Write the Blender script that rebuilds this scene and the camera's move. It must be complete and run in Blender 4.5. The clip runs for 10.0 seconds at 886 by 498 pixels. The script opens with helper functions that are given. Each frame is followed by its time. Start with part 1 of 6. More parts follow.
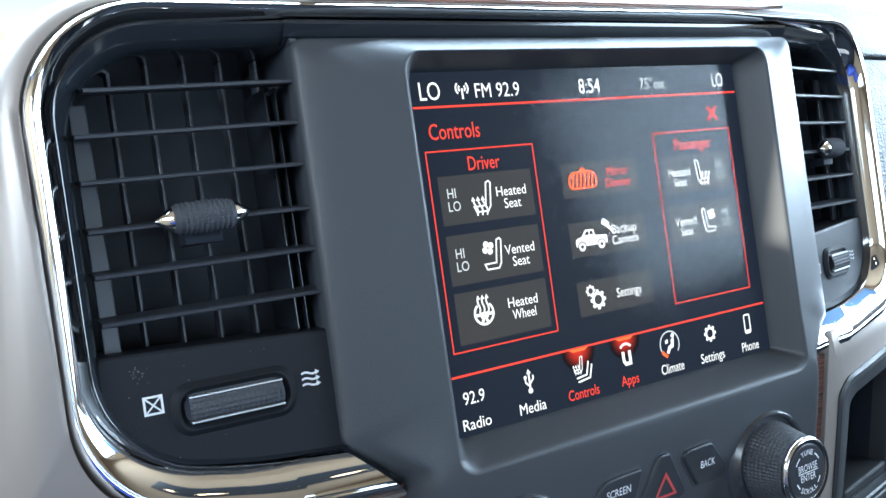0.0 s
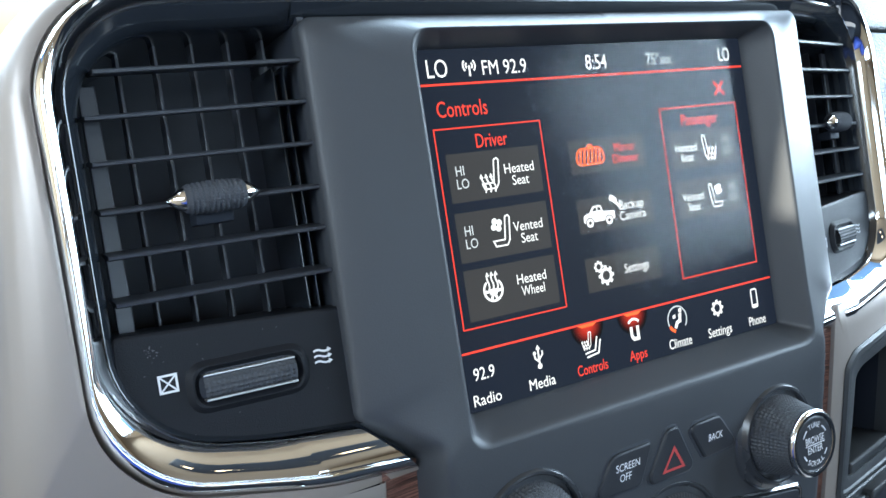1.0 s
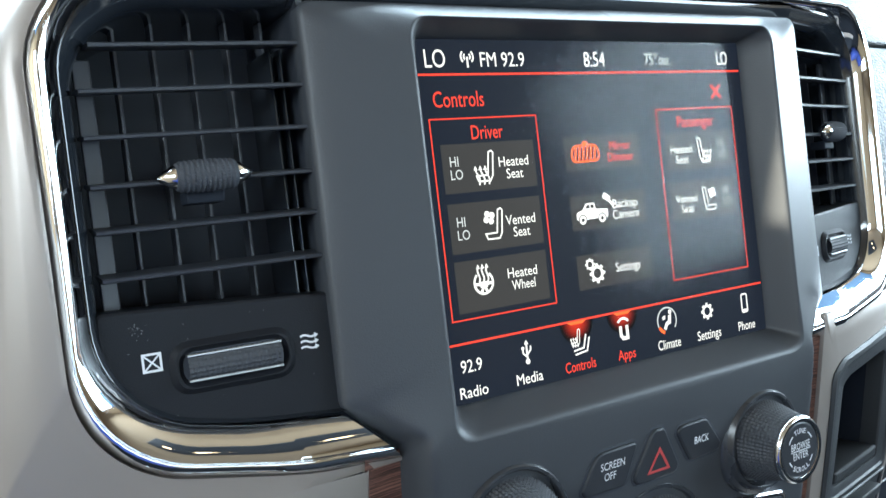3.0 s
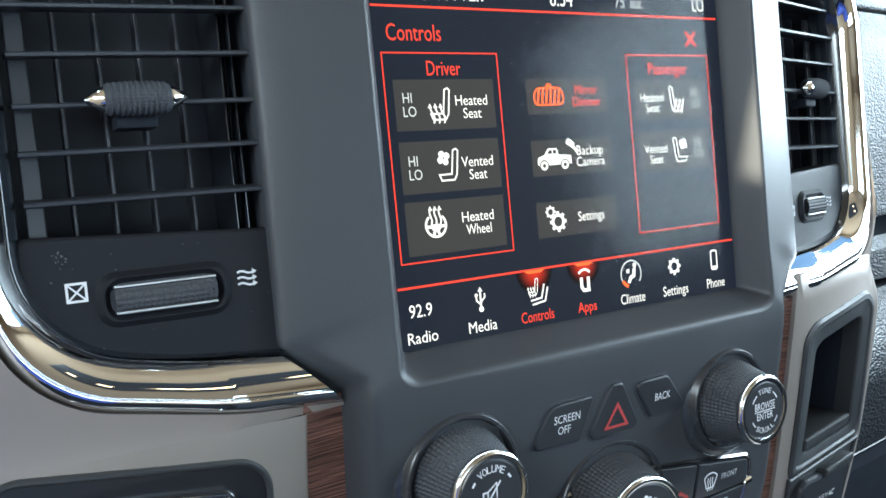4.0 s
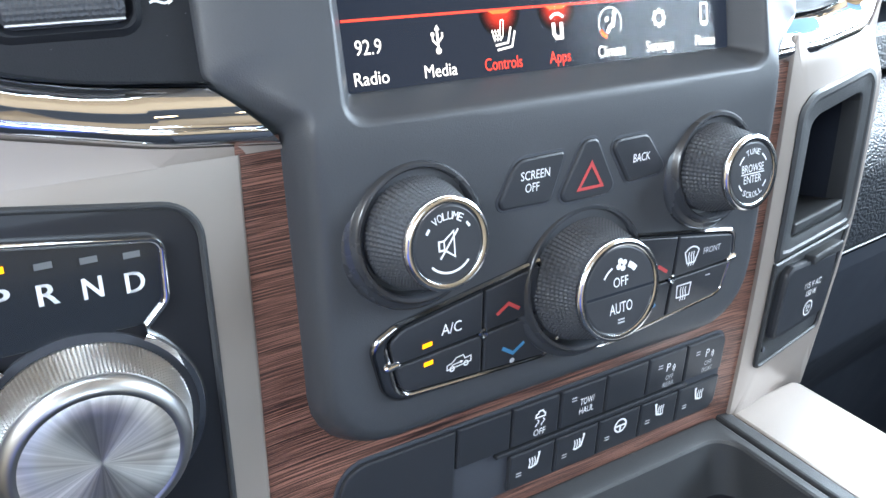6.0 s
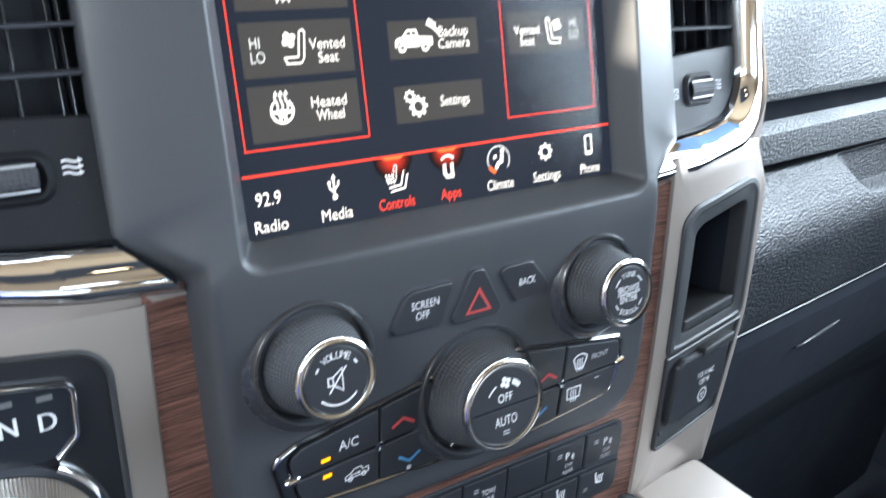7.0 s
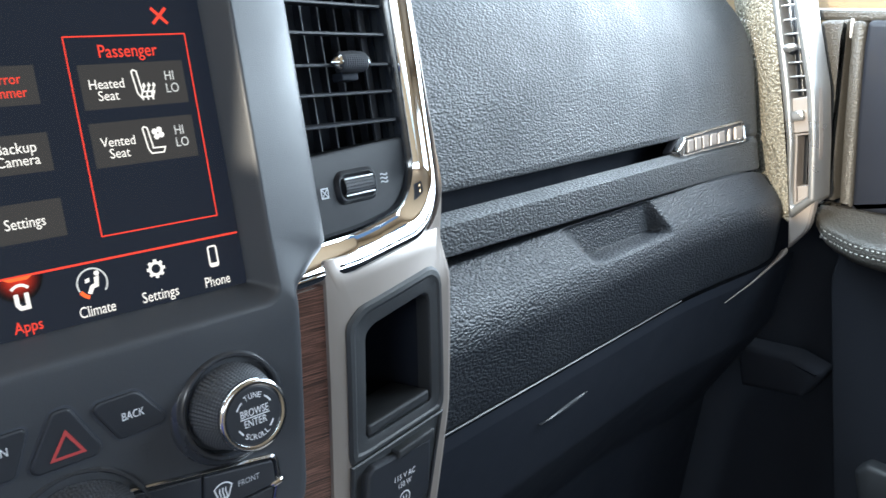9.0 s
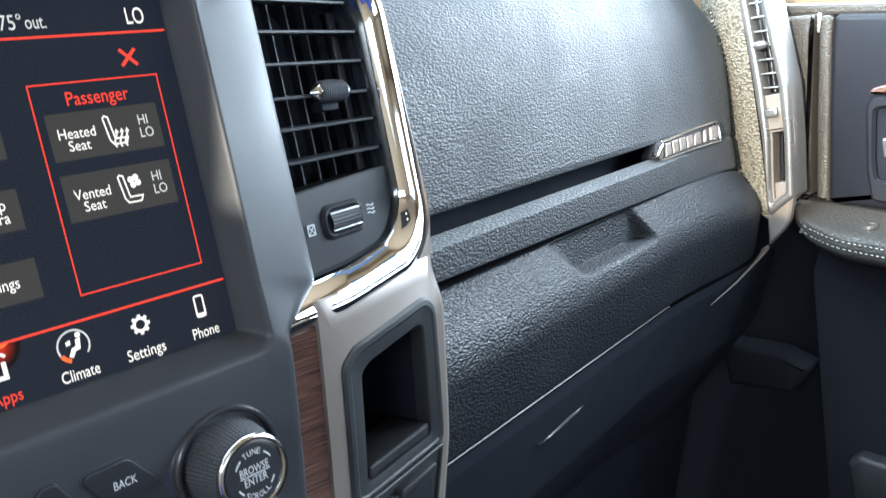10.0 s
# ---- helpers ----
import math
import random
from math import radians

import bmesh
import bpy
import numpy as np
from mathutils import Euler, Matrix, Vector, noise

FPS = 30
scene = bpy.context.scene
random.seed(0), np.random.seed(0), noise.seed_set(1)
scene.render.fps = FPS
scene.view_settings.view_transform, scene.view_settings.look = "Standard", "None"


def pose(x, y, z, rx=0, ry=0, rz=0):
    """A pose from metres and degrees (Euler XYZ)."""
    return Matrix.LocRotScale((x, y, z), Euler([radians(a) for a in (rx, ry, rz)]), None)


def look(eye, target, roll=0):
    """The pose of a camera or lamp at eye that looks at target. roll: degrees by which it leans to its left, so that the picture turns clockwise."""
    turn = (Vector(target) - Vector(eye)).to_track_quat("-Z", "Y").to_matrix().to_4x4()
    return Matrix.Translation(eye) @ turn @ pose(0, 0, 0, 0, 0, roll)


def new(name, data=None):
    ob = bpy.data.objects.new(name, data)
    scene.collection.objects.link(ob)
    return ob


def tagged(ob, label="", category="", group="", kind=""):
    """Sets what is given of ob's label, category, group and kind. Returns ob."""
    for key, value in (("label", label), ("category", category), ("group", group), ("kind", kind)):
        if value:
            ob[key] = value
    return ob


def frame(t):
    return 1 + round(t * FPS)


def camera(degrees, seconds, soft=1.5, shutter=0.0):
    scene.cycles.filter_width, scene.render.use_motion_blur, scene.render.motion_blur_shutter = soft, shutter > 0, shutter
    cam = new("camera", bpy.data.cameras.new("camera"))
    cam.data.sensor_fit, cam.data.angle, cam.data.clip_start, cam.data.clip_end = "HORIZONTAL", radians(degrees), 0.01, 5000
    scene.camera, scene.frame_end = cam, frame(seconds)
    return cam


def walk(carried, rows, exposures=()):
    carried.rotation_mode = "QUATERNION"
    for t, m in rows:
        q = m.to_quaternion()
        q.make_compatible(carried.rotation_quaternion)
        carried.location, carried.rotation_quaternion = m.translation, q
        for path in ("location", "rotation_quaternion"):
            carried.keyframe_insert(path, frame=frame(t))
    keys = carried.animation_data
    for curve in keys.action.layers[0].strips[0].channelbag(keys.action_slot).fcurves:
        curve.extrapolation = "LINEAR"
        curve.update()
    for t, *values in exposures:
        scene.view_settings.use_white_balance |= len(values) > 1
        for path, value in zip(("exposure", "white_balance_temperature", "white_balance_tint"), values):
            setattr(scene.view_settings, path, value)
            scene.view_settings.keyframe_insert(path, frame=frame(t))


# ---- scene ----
# Lengths in the plan are decimetres on the screen's plane: x to the passenger, y into the dash, z up the stack.
UNIT = 0.1
PANEL = pose(0, 0, 0, -14, 0, 0)

cam = camera(55.9, 10.0, shutter=0.35)
PATH = [
    (0, (-1.489, -2.605, 0.518), (-0.479, -0.879, 0.485), -8.1),
    (0.5, (-1.51, -2.597, 0.5), (-0.503, -0.87, 0.455), -8.2),
    (1, (-1.518, -2.605, 0.515), (-0.52, -0.874, 0.434), -8.7),
    (1.5, (-1.496, -2.665, 0.53), (-0.575, -0.893, 0.418), -8.1),
    (2, (-1.508, -2.634, 0.489), (-0.509, -0.902, 0.447), -8.0),
    (3.3, (-1.516, -2.577, 0.409), (-0.503, -0.854, 0.322), -6.3),
    (3.5, (-1.451, -2.566, 0.361), (-0.441, -0.843, 0.258), -6.0),
    (4, (-1.315, -2.579, 0.292), (-0.308, -0.855, 0.179), -5.4),
    (4.5, (-1.211, -2.549, 0.181), (-0.214, -0.826, -0.014), -5.9),
    (5, (-1.146, -2.438, -0.073), (-0.172, -0.726, -0.421), -6.0),
    (5.2, (-1.137, -2.412, -0.129), (-0.168, -0.705, -0.509), -6.1),
    (6.3, (-1.084, -2.418, -0.16), (-0.119, -0.721, -0.594), -6.4),
    (6.5, (-1.058, -2.454, -0.114), (-0.095, -0.753, -0.536), -6.4),
    (7, (-0.95, -2.758, 0.253), (0.087, -1.093, -0.137), -5.7),
    (7.5, (-0.93, -2.956, 0.404), (0.132, -1.282, 0.139), -7.0),
    (8, (-0.615, -3.048, 0.368), (0.463, -1.384, 0.112), -7.6),
    (8.5, (-0.054, -3.163, 0.312), (1.219, -1.646, 0.033), -7.7),
    (9, (0.021, -3.176, 0.286), (1.331, -1.69, 0.013), -8.2),
    (9.2, (0.071, -3.143, 0.262), (1.4, -1.668, -0.001), -8.4),
    (9.5, (0.073, -3.109, 0.269), (1.406, -1.643, 0.0), -8.7),
    (10, (0.065, -2.998, 0.393), (1.429, -1.56, 0.123), -11.3),
]
EXPOSURE = [(0.0, 0.92, 5900, 5), (3.5, 0.87, 6350, 3), (4.5, 1.06, 6350, 3), (5.0, 1.55, 6420, 6), (6.5, 1.82, 6500, 9), (7.0, 1.42, 6550, 9), (7.5, 0.72, 6600, 8), (8.5, 0.70, 6600, 8), (9.0, 0.66, 6500, 8), (10.0, 0.74, 6400, 8)]
walk(cam, [(t, PANEL @ look(Vector(eye) * UNIT, Vector(target) * UNIT, roll)) for t, eye, target, roll in PATH], EXPOSURE)

# ---- world, sun, large lights ----
world = bpy.data.worlds.new("sky")
world.use_nodes = True
scene.world = world
sky = world.node_tree.nodes.new("ShaderNodeTexSky")
sky.sky_type, sky.sun_disc = "NISHITA", False
sky.dust_density, sky.ozone_density = 0.2, 2.5
sky.sun_elevation, sky.sun_rotation = radians(13), radians(-102)
world.node_tree.links.new(sky.outputs[0], world.node_tree.nodes["Background"].inputs[0])
world.node_tree.nodes["Background"].inputs[1].default_value = 0.15

sun = new("sun", bpy.data.lights.new("sun", "SUN"))
sun.data.energy, sun.data.angle, sun.data.color = 5.0, radians(0.6), (1.0, 0.90, 0.74)
sun.matrix_world = look((-4.75, -1.0, 1.1), (0, 0, 0))


def window_light(name, place, target, width, height, watts, color):
    """The sky's light in a window's opening."""
    lamp = new(name, bpy.data.lights.new(name, "AREA"))
    lamp.data.shape, lamp.data.size, lamp.data.size_y = "RECTANGLE", width, height
    lamp.data.energy, lamp.data.color = watts, color
    lamp.matrix_world = look(place, target)


window_light("windscreen_daylight", (0.08, 0.375, 0.412), (0.08, 0.175, 0.022), 1.3, 0.58, 44, (0.70, 0.86, 1.0))
window_light("driver_window_daylight", (-0.81, -0.40, 0.41), (0.1, -0.3, 0.1), 0.9, 0.20, 8.0, (0.80, 0.90, 1.0))
window_light("passenger_window_daylight", (0.965, -0.55, 0.31), (0.1, -0.38, 0.08), 0.72, 0.42, 9.0, (0.70, 0.85, 1.0))
# added fill lamp at the passenger window's front end, to brighten the glove door
window_light("passenger_front_fill", (0.965, 0.10, 0.205), (0.1, 0.04, 0.08), 0.58, 0.21, 9.0, (0.74, 0.87, 1.0))
# added fill from an unseen rear window, for faces turned to the back
window_light("rear_window_fill", (-0.12, -1.70, 0.34), (-0.12, 0.0, 0.0), 0.85, 0.36, 4.0, (0.70, 0.85, 1.0))

# ---- materials ----
def material(name, color, rough=0.5, metal=0.0, grain=0.0, grain_scale=900.0, blotch=0.06, coat=0.0, spec=0.5, blotch_scale=18.0):
    """A painted or moulded surface: base colour with soft stains, roughness that wanders, fine relief."""
    m = bpy.data.materials.new(name)
    m.use_nodes = True
    n, k = m.node_tree.nodes, m.node_tree.links
    b = n["Principled BSDF"]
    b.inputs["Metallic"].default_value = metal
    b.inputs["Coat Weight"].default_value = coat
    b.inputs["Coat Roughness"].default_value = 0.08
    b.inputs["Specular IOR Level"].default_value = spec
    co = n.new("ShaderNodeTexCoord")
    big = n.new("ShaderNodeTexNoise")
    big.inputs["Scale"].default_value, big.inputs["Detail"].default_value = blotch_scale, 6
    k.new(co.outputs["Object"], big.inputs["Vector"])
    mix = n.new("ShaderNodeMix")
    mix.data_type = "RGBA"
    mix.inputs["A"].default_value = (*[c * (1 - blotch) for c in color], 1)
    mix.inputs["B"].default_value = (*[min(1, c * (1 + blotch)) for c in color], 1)
    k.new(big.outputs["Fac"], mix.inputs["Factor"])
    k.new(mix.outputs["Result"], b.inputs["Base Color"])
    fine = n.new("ShaderNodeTexNoise")
    fine.inputs["Scale"].default_value, fine.inputs["Detail"].default_value = grain_scale, 3
    k.new(co.outputs["Object"], fine.inputs["Vector"])
    rng = n.new("ShaderNodeMapRange")
    rng.inputs["From Min"].default_value, rng.inputs["From Max"].default_value = 0.3, 0.7
    rng.inputs["To Min"].default_value, rng.inputs["To Max"].default_value = rough * 0.85, min(1, rough * 1.15)
    k.new(big.outputs["Fac"], rng.inputs["Value"])
    k.new(rng.outputs["Result"], b.inputs["Roughness"])
    if grain:
        bump = n.new("ShaderNodeBump")
        bump.inputs["Strength"].default_value, bump.inputs["Distance"].default_value = grain, 0.0004
        k.new(fine.outputs["Fac"], bump.inputs["Height"])
        k.new(bump.outputs["Normal"], b.inputs["Normal"])
    return m


def leather(name, color, rough, scale=570.0, strength=0.6, spec=0.45, crease_shade=0.9, lean=0.5):
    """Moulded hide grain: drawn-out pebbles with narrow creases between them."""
    m = material(name, color, rough, blotch=0.08, spec=spec)
    n, k = m.node_tree.nodes, m.node_tree.links
    co, b = n["Texture Coordinate"], n["Principled BSDF"]
    lay = n.new("ShaderNodeMapping")
    lay.inputs["Rotation"].default_value = (0.0, lean, 0.0)
    lay.inputs["Scale"].default_value = (0.62, 1.0, 1.15)
    k.new(co.outputs["Object"], lay.inputs["Vector"])
    warp = n.new("ShaderNodeTexNoise")
    warp.inputs["Scale"].default_value, warp.inputs["Detail"].default_value = scale * 0.35, 1
    k.new(lay.outputs["Vector"], warp.inputs["Vector"])
    add = n.new("ShaderNodeMix")
    add.data_type, add.inputs["Factor"].default_value = "VECTOR", 0.0026
    k.new(lay.outputs["Vector"], add.inputs["A"])
    k.new(warp.outputs["Color"], add.inputs["B"])
    cell = n.new("ShaderNodeTexVoronoi")
    cell.feature, cell.inputs["Scale"].default_value = "SMOOTH_F1", scale
    cell.inputs["Smoothness"].default_value = 0.35
    k.new(add.outputs["Result"], cell.inputs["Vector"])
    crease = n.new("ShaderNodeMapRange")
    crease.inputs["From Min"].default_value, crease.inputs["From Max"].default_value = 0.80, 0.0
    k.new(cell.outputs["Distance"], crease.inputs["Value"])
    # relief shade painted into the base colour: creases darker, pebble tops lighter
    shaded = n.new("ShaderNodeMix")
    shaded.data_type, shaded.blend_type = "RGBA", "MULTIPLY"
    shaded.inputs["Factor"].default_value = 1.0
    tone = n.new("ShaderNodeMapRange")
    tone.inputs["To Min"].default_value, tone.inputs["To Max"].default_value = crease_shade, 1.0 + (1 - crease_shade) * 0.4
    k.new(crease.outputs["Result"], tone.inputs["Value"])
    k.new(b.inputs["Base Color"].links[0].from_socket, shaded.inputs["A"])
    k.new(tone.outputs["Result"], shaded.inputs["B"])
    k.new(shaded.outputs["Result"], b.inputs["Base Color"])
    bump = n.new("ShaderNodeBump")
    bump.inputs["Strength"].default_value, bump.inputs["Distance"].default_value = strength, 0.0016
    k.new(crease.outputs["Result"], bump.inputs["Height"])
    k.new(bump.outputs["Normal"], b.inputs["Normal"])
    return m


def wood(name):
    """Dark open-pored veneer with fine lines along x under a satin lacquer."""
    m = material(name, (0.08, 0.035, 0.02), 0.34, coat=0.15)
    n, k = m.node_tree.nodes, m.node_tree.links
    co, b = n["Texture Coordinate"], n["Principled BSDF"]
    place = n.new("ShaderNodeMapping")
    place.inputs["Scale"].default_value = (26, 160, 3300)
    k.new(co.outputs["Object"], place.inputs["Vector"])
    lines = n.new("ShaderNodeTexNoise")
    lines.inputs["Scale"].default_value, lines.inputs["Detail"].default_value, lines.inputs["Roughness"].default_value = 1.0, 3, 0.55
    k.new(place.outputs["Vector"], lines.inputs["Vector"])
    ramp = n.new("ShaderNodeValToRGB")
    ramp.color_ramp.elements[0].position, ramp.color_ramp.elements[0].color = 0.40, (0.014, 0.007, 0.006, 1)
    ramp.color_ramp.elements[1].position, ramp.color_ramp.elements[1].color = 0.62, (0.25, 0.125, 0.092, 1)
    mid = ramp.color_ramp.elements.new(0.5)
    mid.color = (0.105, 0.048, 0.036, 1)
    k.new(lines.outputs["Fac"], ramp.inputs["Fac"])
    k.new(ramp.outputs["Color"], b.inputs["Base Color"])
    bump = n.new("ShaderNodeBump")
    bump.inputs["Strength"].default_value, bump.inputs["Distance"].default_value = 0.35, 0.0003
    k.new(lines.outputs["Fac"], bump.inputs["Height"])
    k.new(bump.outputs["Normal"], b.inputs["Normal"])
    return m


def glowing(name, color, strength):
    m = bpy.data.materials.new(name)
    m.use_nodes = True
    b = m.node_tree.nodes["Principled BSDF"]
    b.inputs["Base Color"].default_value = (0.01, 0.01, 0.01, 1)
    b.inputs["Specular IOR Level"].default_value = 0.0
    b.inputs["Emission Color"].default_value = (*color, 1)
    b.inputs["Emission Strength"].default_value = strength
    return m


def halo(name, color, strength):
    """A lit tab of the display, bright at its upper middle and fading outwards."""
    m = glowing(name, color, strength)
    n, k = m.node_tree.nodes, m.node_tree.links
    co, place, far, ease = (n.new("ShaderNode" + s) for s in ("TexCoord", "Mapping", "VectorMath", "MapRange"))
    place.inputs["Location"].default_value, place.inputs["Scale"].default_value = (-1.0, 0, -1.0), (2.0, 0, 1.0)
    far.operation, ease.interpolation_type = "LENGTH", "SMOOTHERSTEP"
    ease.inputs["From Min"].default_value, ease.inputs["From Max"].default_value = 0.0, 1.0
    ease.inputs["To Min"].default_value, ease.inputs["To Max"].default_value = strength, 0.0
    k.new(co.outputs["Generated"], place.inputs["Vector"])
    k.new(place.outputs["Vector"], far.inputs[0])
    k.new(far.outputs["Value"], ease.inputs["Value"])
    k.new(ease.outputs["Result"], n["Principled BSDF"].inputs["Emission Strength"])
    return m


def glass(name, tint=(1, 1, 1), ior=1.225):
    m = bpy.data.materials.new(name)
    m.use_nodes = True
    n, k = m.node_tree.nodes, m.node_tree.links
    n.remove(n["Principled BSDF"])
    clear, gloss, edge, mix = (n.new("ShaderNode" + s) for s in ("BsdfTransparent", "BsdfGlossy", "Fresnel", "MixShader"))
    clear.inputs[0].default_value = (*tint, 1)
    gloss.inputs["Roughness"].default_value = 0.15
    edge.inputs["IOR"].default_value = ior
    k.new(edge.outputs[0], mix.inputs[0])
    k.new(clear.outputs[0], mix.inputs[1])
    k.new(gloss.outputs[0], mix.inputs[2])
    k.new(mix.outputs[0], n["Material Output"].inputs[0])
    return m


def brushed(name):
    """Turned aluminium: anisotropic shine, and rays of reflected light painted into the base colour round the knob's
    own axis.
    """
    m = material(name, (0.62, 0.61, 0.60), 0.48, metal=1.0, blotch=0.03)
    n, k = m.node_tree.nodes, m.node_tree.links
    b = n["Principled BSDF"]
    b.inputs["Anisotropic"].default_value = 0.7
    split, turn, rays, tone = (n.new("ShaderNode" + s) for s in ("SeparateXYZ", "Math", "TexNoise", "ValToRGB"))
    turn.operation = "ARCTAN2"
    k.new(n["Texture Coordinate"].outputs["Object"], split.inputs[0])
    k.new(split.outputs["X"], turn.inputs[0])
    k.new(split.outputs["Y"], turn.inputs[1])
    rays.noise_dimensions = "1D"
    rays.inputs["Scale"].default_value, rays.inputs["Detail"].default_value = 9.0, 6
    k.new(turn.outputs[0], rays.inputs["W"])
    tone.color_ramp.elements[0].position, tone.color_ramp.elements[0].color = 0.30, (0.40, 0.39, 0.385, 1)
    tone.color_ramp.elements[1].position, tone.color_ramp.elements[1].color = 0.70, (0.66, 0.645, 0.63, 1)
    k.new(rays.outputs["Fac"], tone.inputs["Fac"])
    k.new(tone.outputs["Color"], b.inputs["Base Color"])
    t = n.new("ShaderNodeTangent")
    t.direction_type, t.axis = "RADIAL", "Z"
    k.new(t.outputs[0], b.inputs["Tangent"])
    return m


BEZEL = material("graphite_bezel", (0.037, 0.040, 0.046), 0.44, grain=0.22, grain_scale=2000, blotch=0.08, spec=0.36)
PLASTIC = material("black_plastic", (0.022, 0.024, 0.028), 0.42, grain=0.25, grain_scale=1800)
SOFT = material("soft_black_plastic", (0.022, 0.024, 0.027), 0.55, grain=0.4, grain_scale=1500)
PANEL_BLACK = material("satin_black_panel", (0.011, 0.012, 0.015), 0.34, blotch=0.03, spec=0.35)
COLLAR = material("collar_black", (0.026, 0.028, 0.033), 0.27, blotch=0.03)
SMOKED = material("smoked_chrome", (0.26, 0.26, 0.27), 0.18, metal=1.0, blotch=0.03)
PLATE = material("charcoal_plate", (0.008, 0.009, 0.012), 0.50, grain=0.3, grain_scale=2200, spec=0.2)
SLAT = material("vent_black", (0.025, 0.028, 0.036), 0.42, grain=0.1)
ASPHALT = material("asphalt", (0.06, 0.06, 0.06), 0.9)
BLUE = material("blue_cloth", (0.02, 0.04, 0.20), 0.8, grain=0.3, grain_scale=600)
VANE = material("vane_black", (0.036, 0.039, 0.047), 0.40)
VOID = material("duct_black", (0.028, 0.032, 0.042), 0.7)
# near-black that puts the shade of recesses and undersides into the colour
DEEP = material("shade_black", (0.010, 0.013, 0.020), 0.8, spec=0.2)
PIANO = material("gloss_black", (0.014, 0.017, 0.022), 0.16, blotch=0.02, coat=0.5)
KEY = material("key_black", (0.021, 0.023, 0.028), 0.42, grain=0.08, grain_scale=2500, spec=0.35)
RUBBER = material("knob_rubber", (0.038, 0.041, 0.048), 0.55, spec=0.35)
CHROME = material("chrome", (0.86, 0.86, 0.87), 0.05, metal=1.0, blotch=0.015)
SATIN = material("satin_chrome", (0.72, 0.72, 0.73), 0.16, metal=1.0, blotch=0.03)
SILVER = material("champagne_paint", (0.262, 0.228, 0.206), 0.40, metal=0.35, grain=0.06, grain_scale=4200, blotch=0.03)
ALU = material("knurled_aluminium", (0.40, 0.40, 0.405), 0.36, metal=1.0, blotch=0.03)
TURNED = brushed("turned_aluminium")
WOOD = wood("dark_wood_veneer")
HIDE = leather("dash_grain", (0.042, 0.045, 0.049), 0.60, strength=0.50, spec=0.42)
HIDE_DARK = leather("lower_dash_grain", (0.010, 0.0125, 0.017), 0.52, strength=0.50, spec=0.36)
# dash grain in pale tan for the end trim: sunlight put into the colour
HIDE_SUNLIT = leather("sunlit_trim_grain", (0.26, 0.232, 0.18), 0.34, scale=330, strength=1.0, spec=0.6, crease_shade=0.4)
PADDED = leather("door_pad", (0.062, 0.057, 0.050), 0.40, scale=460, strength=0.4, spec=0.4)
DOOR_CARD = material("door_card", (0.012, 0.0135, 0.019), 0.5, grain=0.3, grain_scale=1200, blotch=0.12, spec=0.25)
PALE = material("pale_plated", (0.34, 0.335, 0.33), 0.30, metal=0.8, blotch=0.04)
CARPET = material("footwell_black", (0.015, 0.017, 0.022), 0.9, grain=0.6, grain_scale=700, spec=0.1)
LINER = material("tan_headliner", (0.27, 0.19, 0.115), 0.9, grain=0.3, grain_scale=500)
PRINT = material("white_print", (0.62, 0.63, 0.65), 0.5, blotch=0.02)
PRINT_GREY = material("grey_print", (0.36, 0.37, 0.39), 0.5, blotch=0.02)
PRINT_RED = material("red_print", (0.36, 0.045, 0.045), 0.45, blotch=0.02)
PRINT_BLUE = material("blue_print", (0.04, 0.16, 0.30), 0.45, blotch=0.02)
DUST = material("pale_dust", (0.16, 0.165, 0.17), 0.9)
EDGE = material("grey_edge", (0.026, 0.028, 0.032), 0.45)
STITCH = material("pale_stitching", (0.55, 0.53, 0.48), 0.8)
LED = glowing("amber_lamp", (1.0, 0.36, 0.0), 1.1)
LAMP_OFF = material("unlit_lamp", (0.10, 0.105, 0.11), 0.4)
MAPLIGHT = glowing("warm_lamp", (1.0, 0.72, 0.42), 5.0)
S_BACK = glowing("display_black", (0.007, 0.010, 0.018), 1.0)
S_WHITE = glowing("display_white", (1.0, 0.97, 0.92), 0.84)
S_DIM = glowing("display_grey", (0.62, 0.64, 0.64), 0.85)
S_RED = glowing("display_red", (1.0, 0.065, 0.035), 0.80)
S_ORANGE = glowing("display_orange", (1.0, 0.13, 0.03), 1.0)
S_KEY = glowing("display_key", (0.074, 0.071, 0.070), 0.45)
S_GLOW = halo("display_glow", (1.0, 0.05, 0.02), 0.45)
PANE = glass("display_glass")

# ---- building helpers ----
ORIGIN = {}


def base(z):
    """Depth of the stack's face: flat beside the screen, drawing back below it."""
    d, e = max(0.0, -0.33 - z), max(0.0, -0.24 - z)
    return (0.19 * e * e / 0.40 if e < 0.20 else 0.19 * (e - 0.10)) + 0.027 * d * d


def slope(z):
    """The drawn-back face carried on upwards at the same tilt, under the chrome."""
    return -0.19 * (z + 0.34) + 0.027 * max(0.0, -0.33 - z) ** 2


def on_face(x, z):
    return base(z)


def flat(depth):
    return lambda x, z: depth


def smooth(a, b, v):
    v = max(0.0, min(1.0, (v - a) / (b - a)))
    return v * v * (3 - 2 * v)


def swing(x, z):
    """How far the stack's wings draw back beside the screen."""
    low = smooth(-0.22, -0.58, z)
    if x < -0.44:
        return (-0.042 + 0.085 * (-0.44 - x)) * (1 - low) - 0.02 * low
    if x > 2.112:
        return -0.03 + (0.25 - 0.10 * smooth(-0.2, -0.5, z)) * (x - 2.112)
    return (-0.042 + 0.022 * low) * smooth(-0.22, -0.44, x) - 0.03 * smooth(1.92, 2.112, x)


WINGED = set()


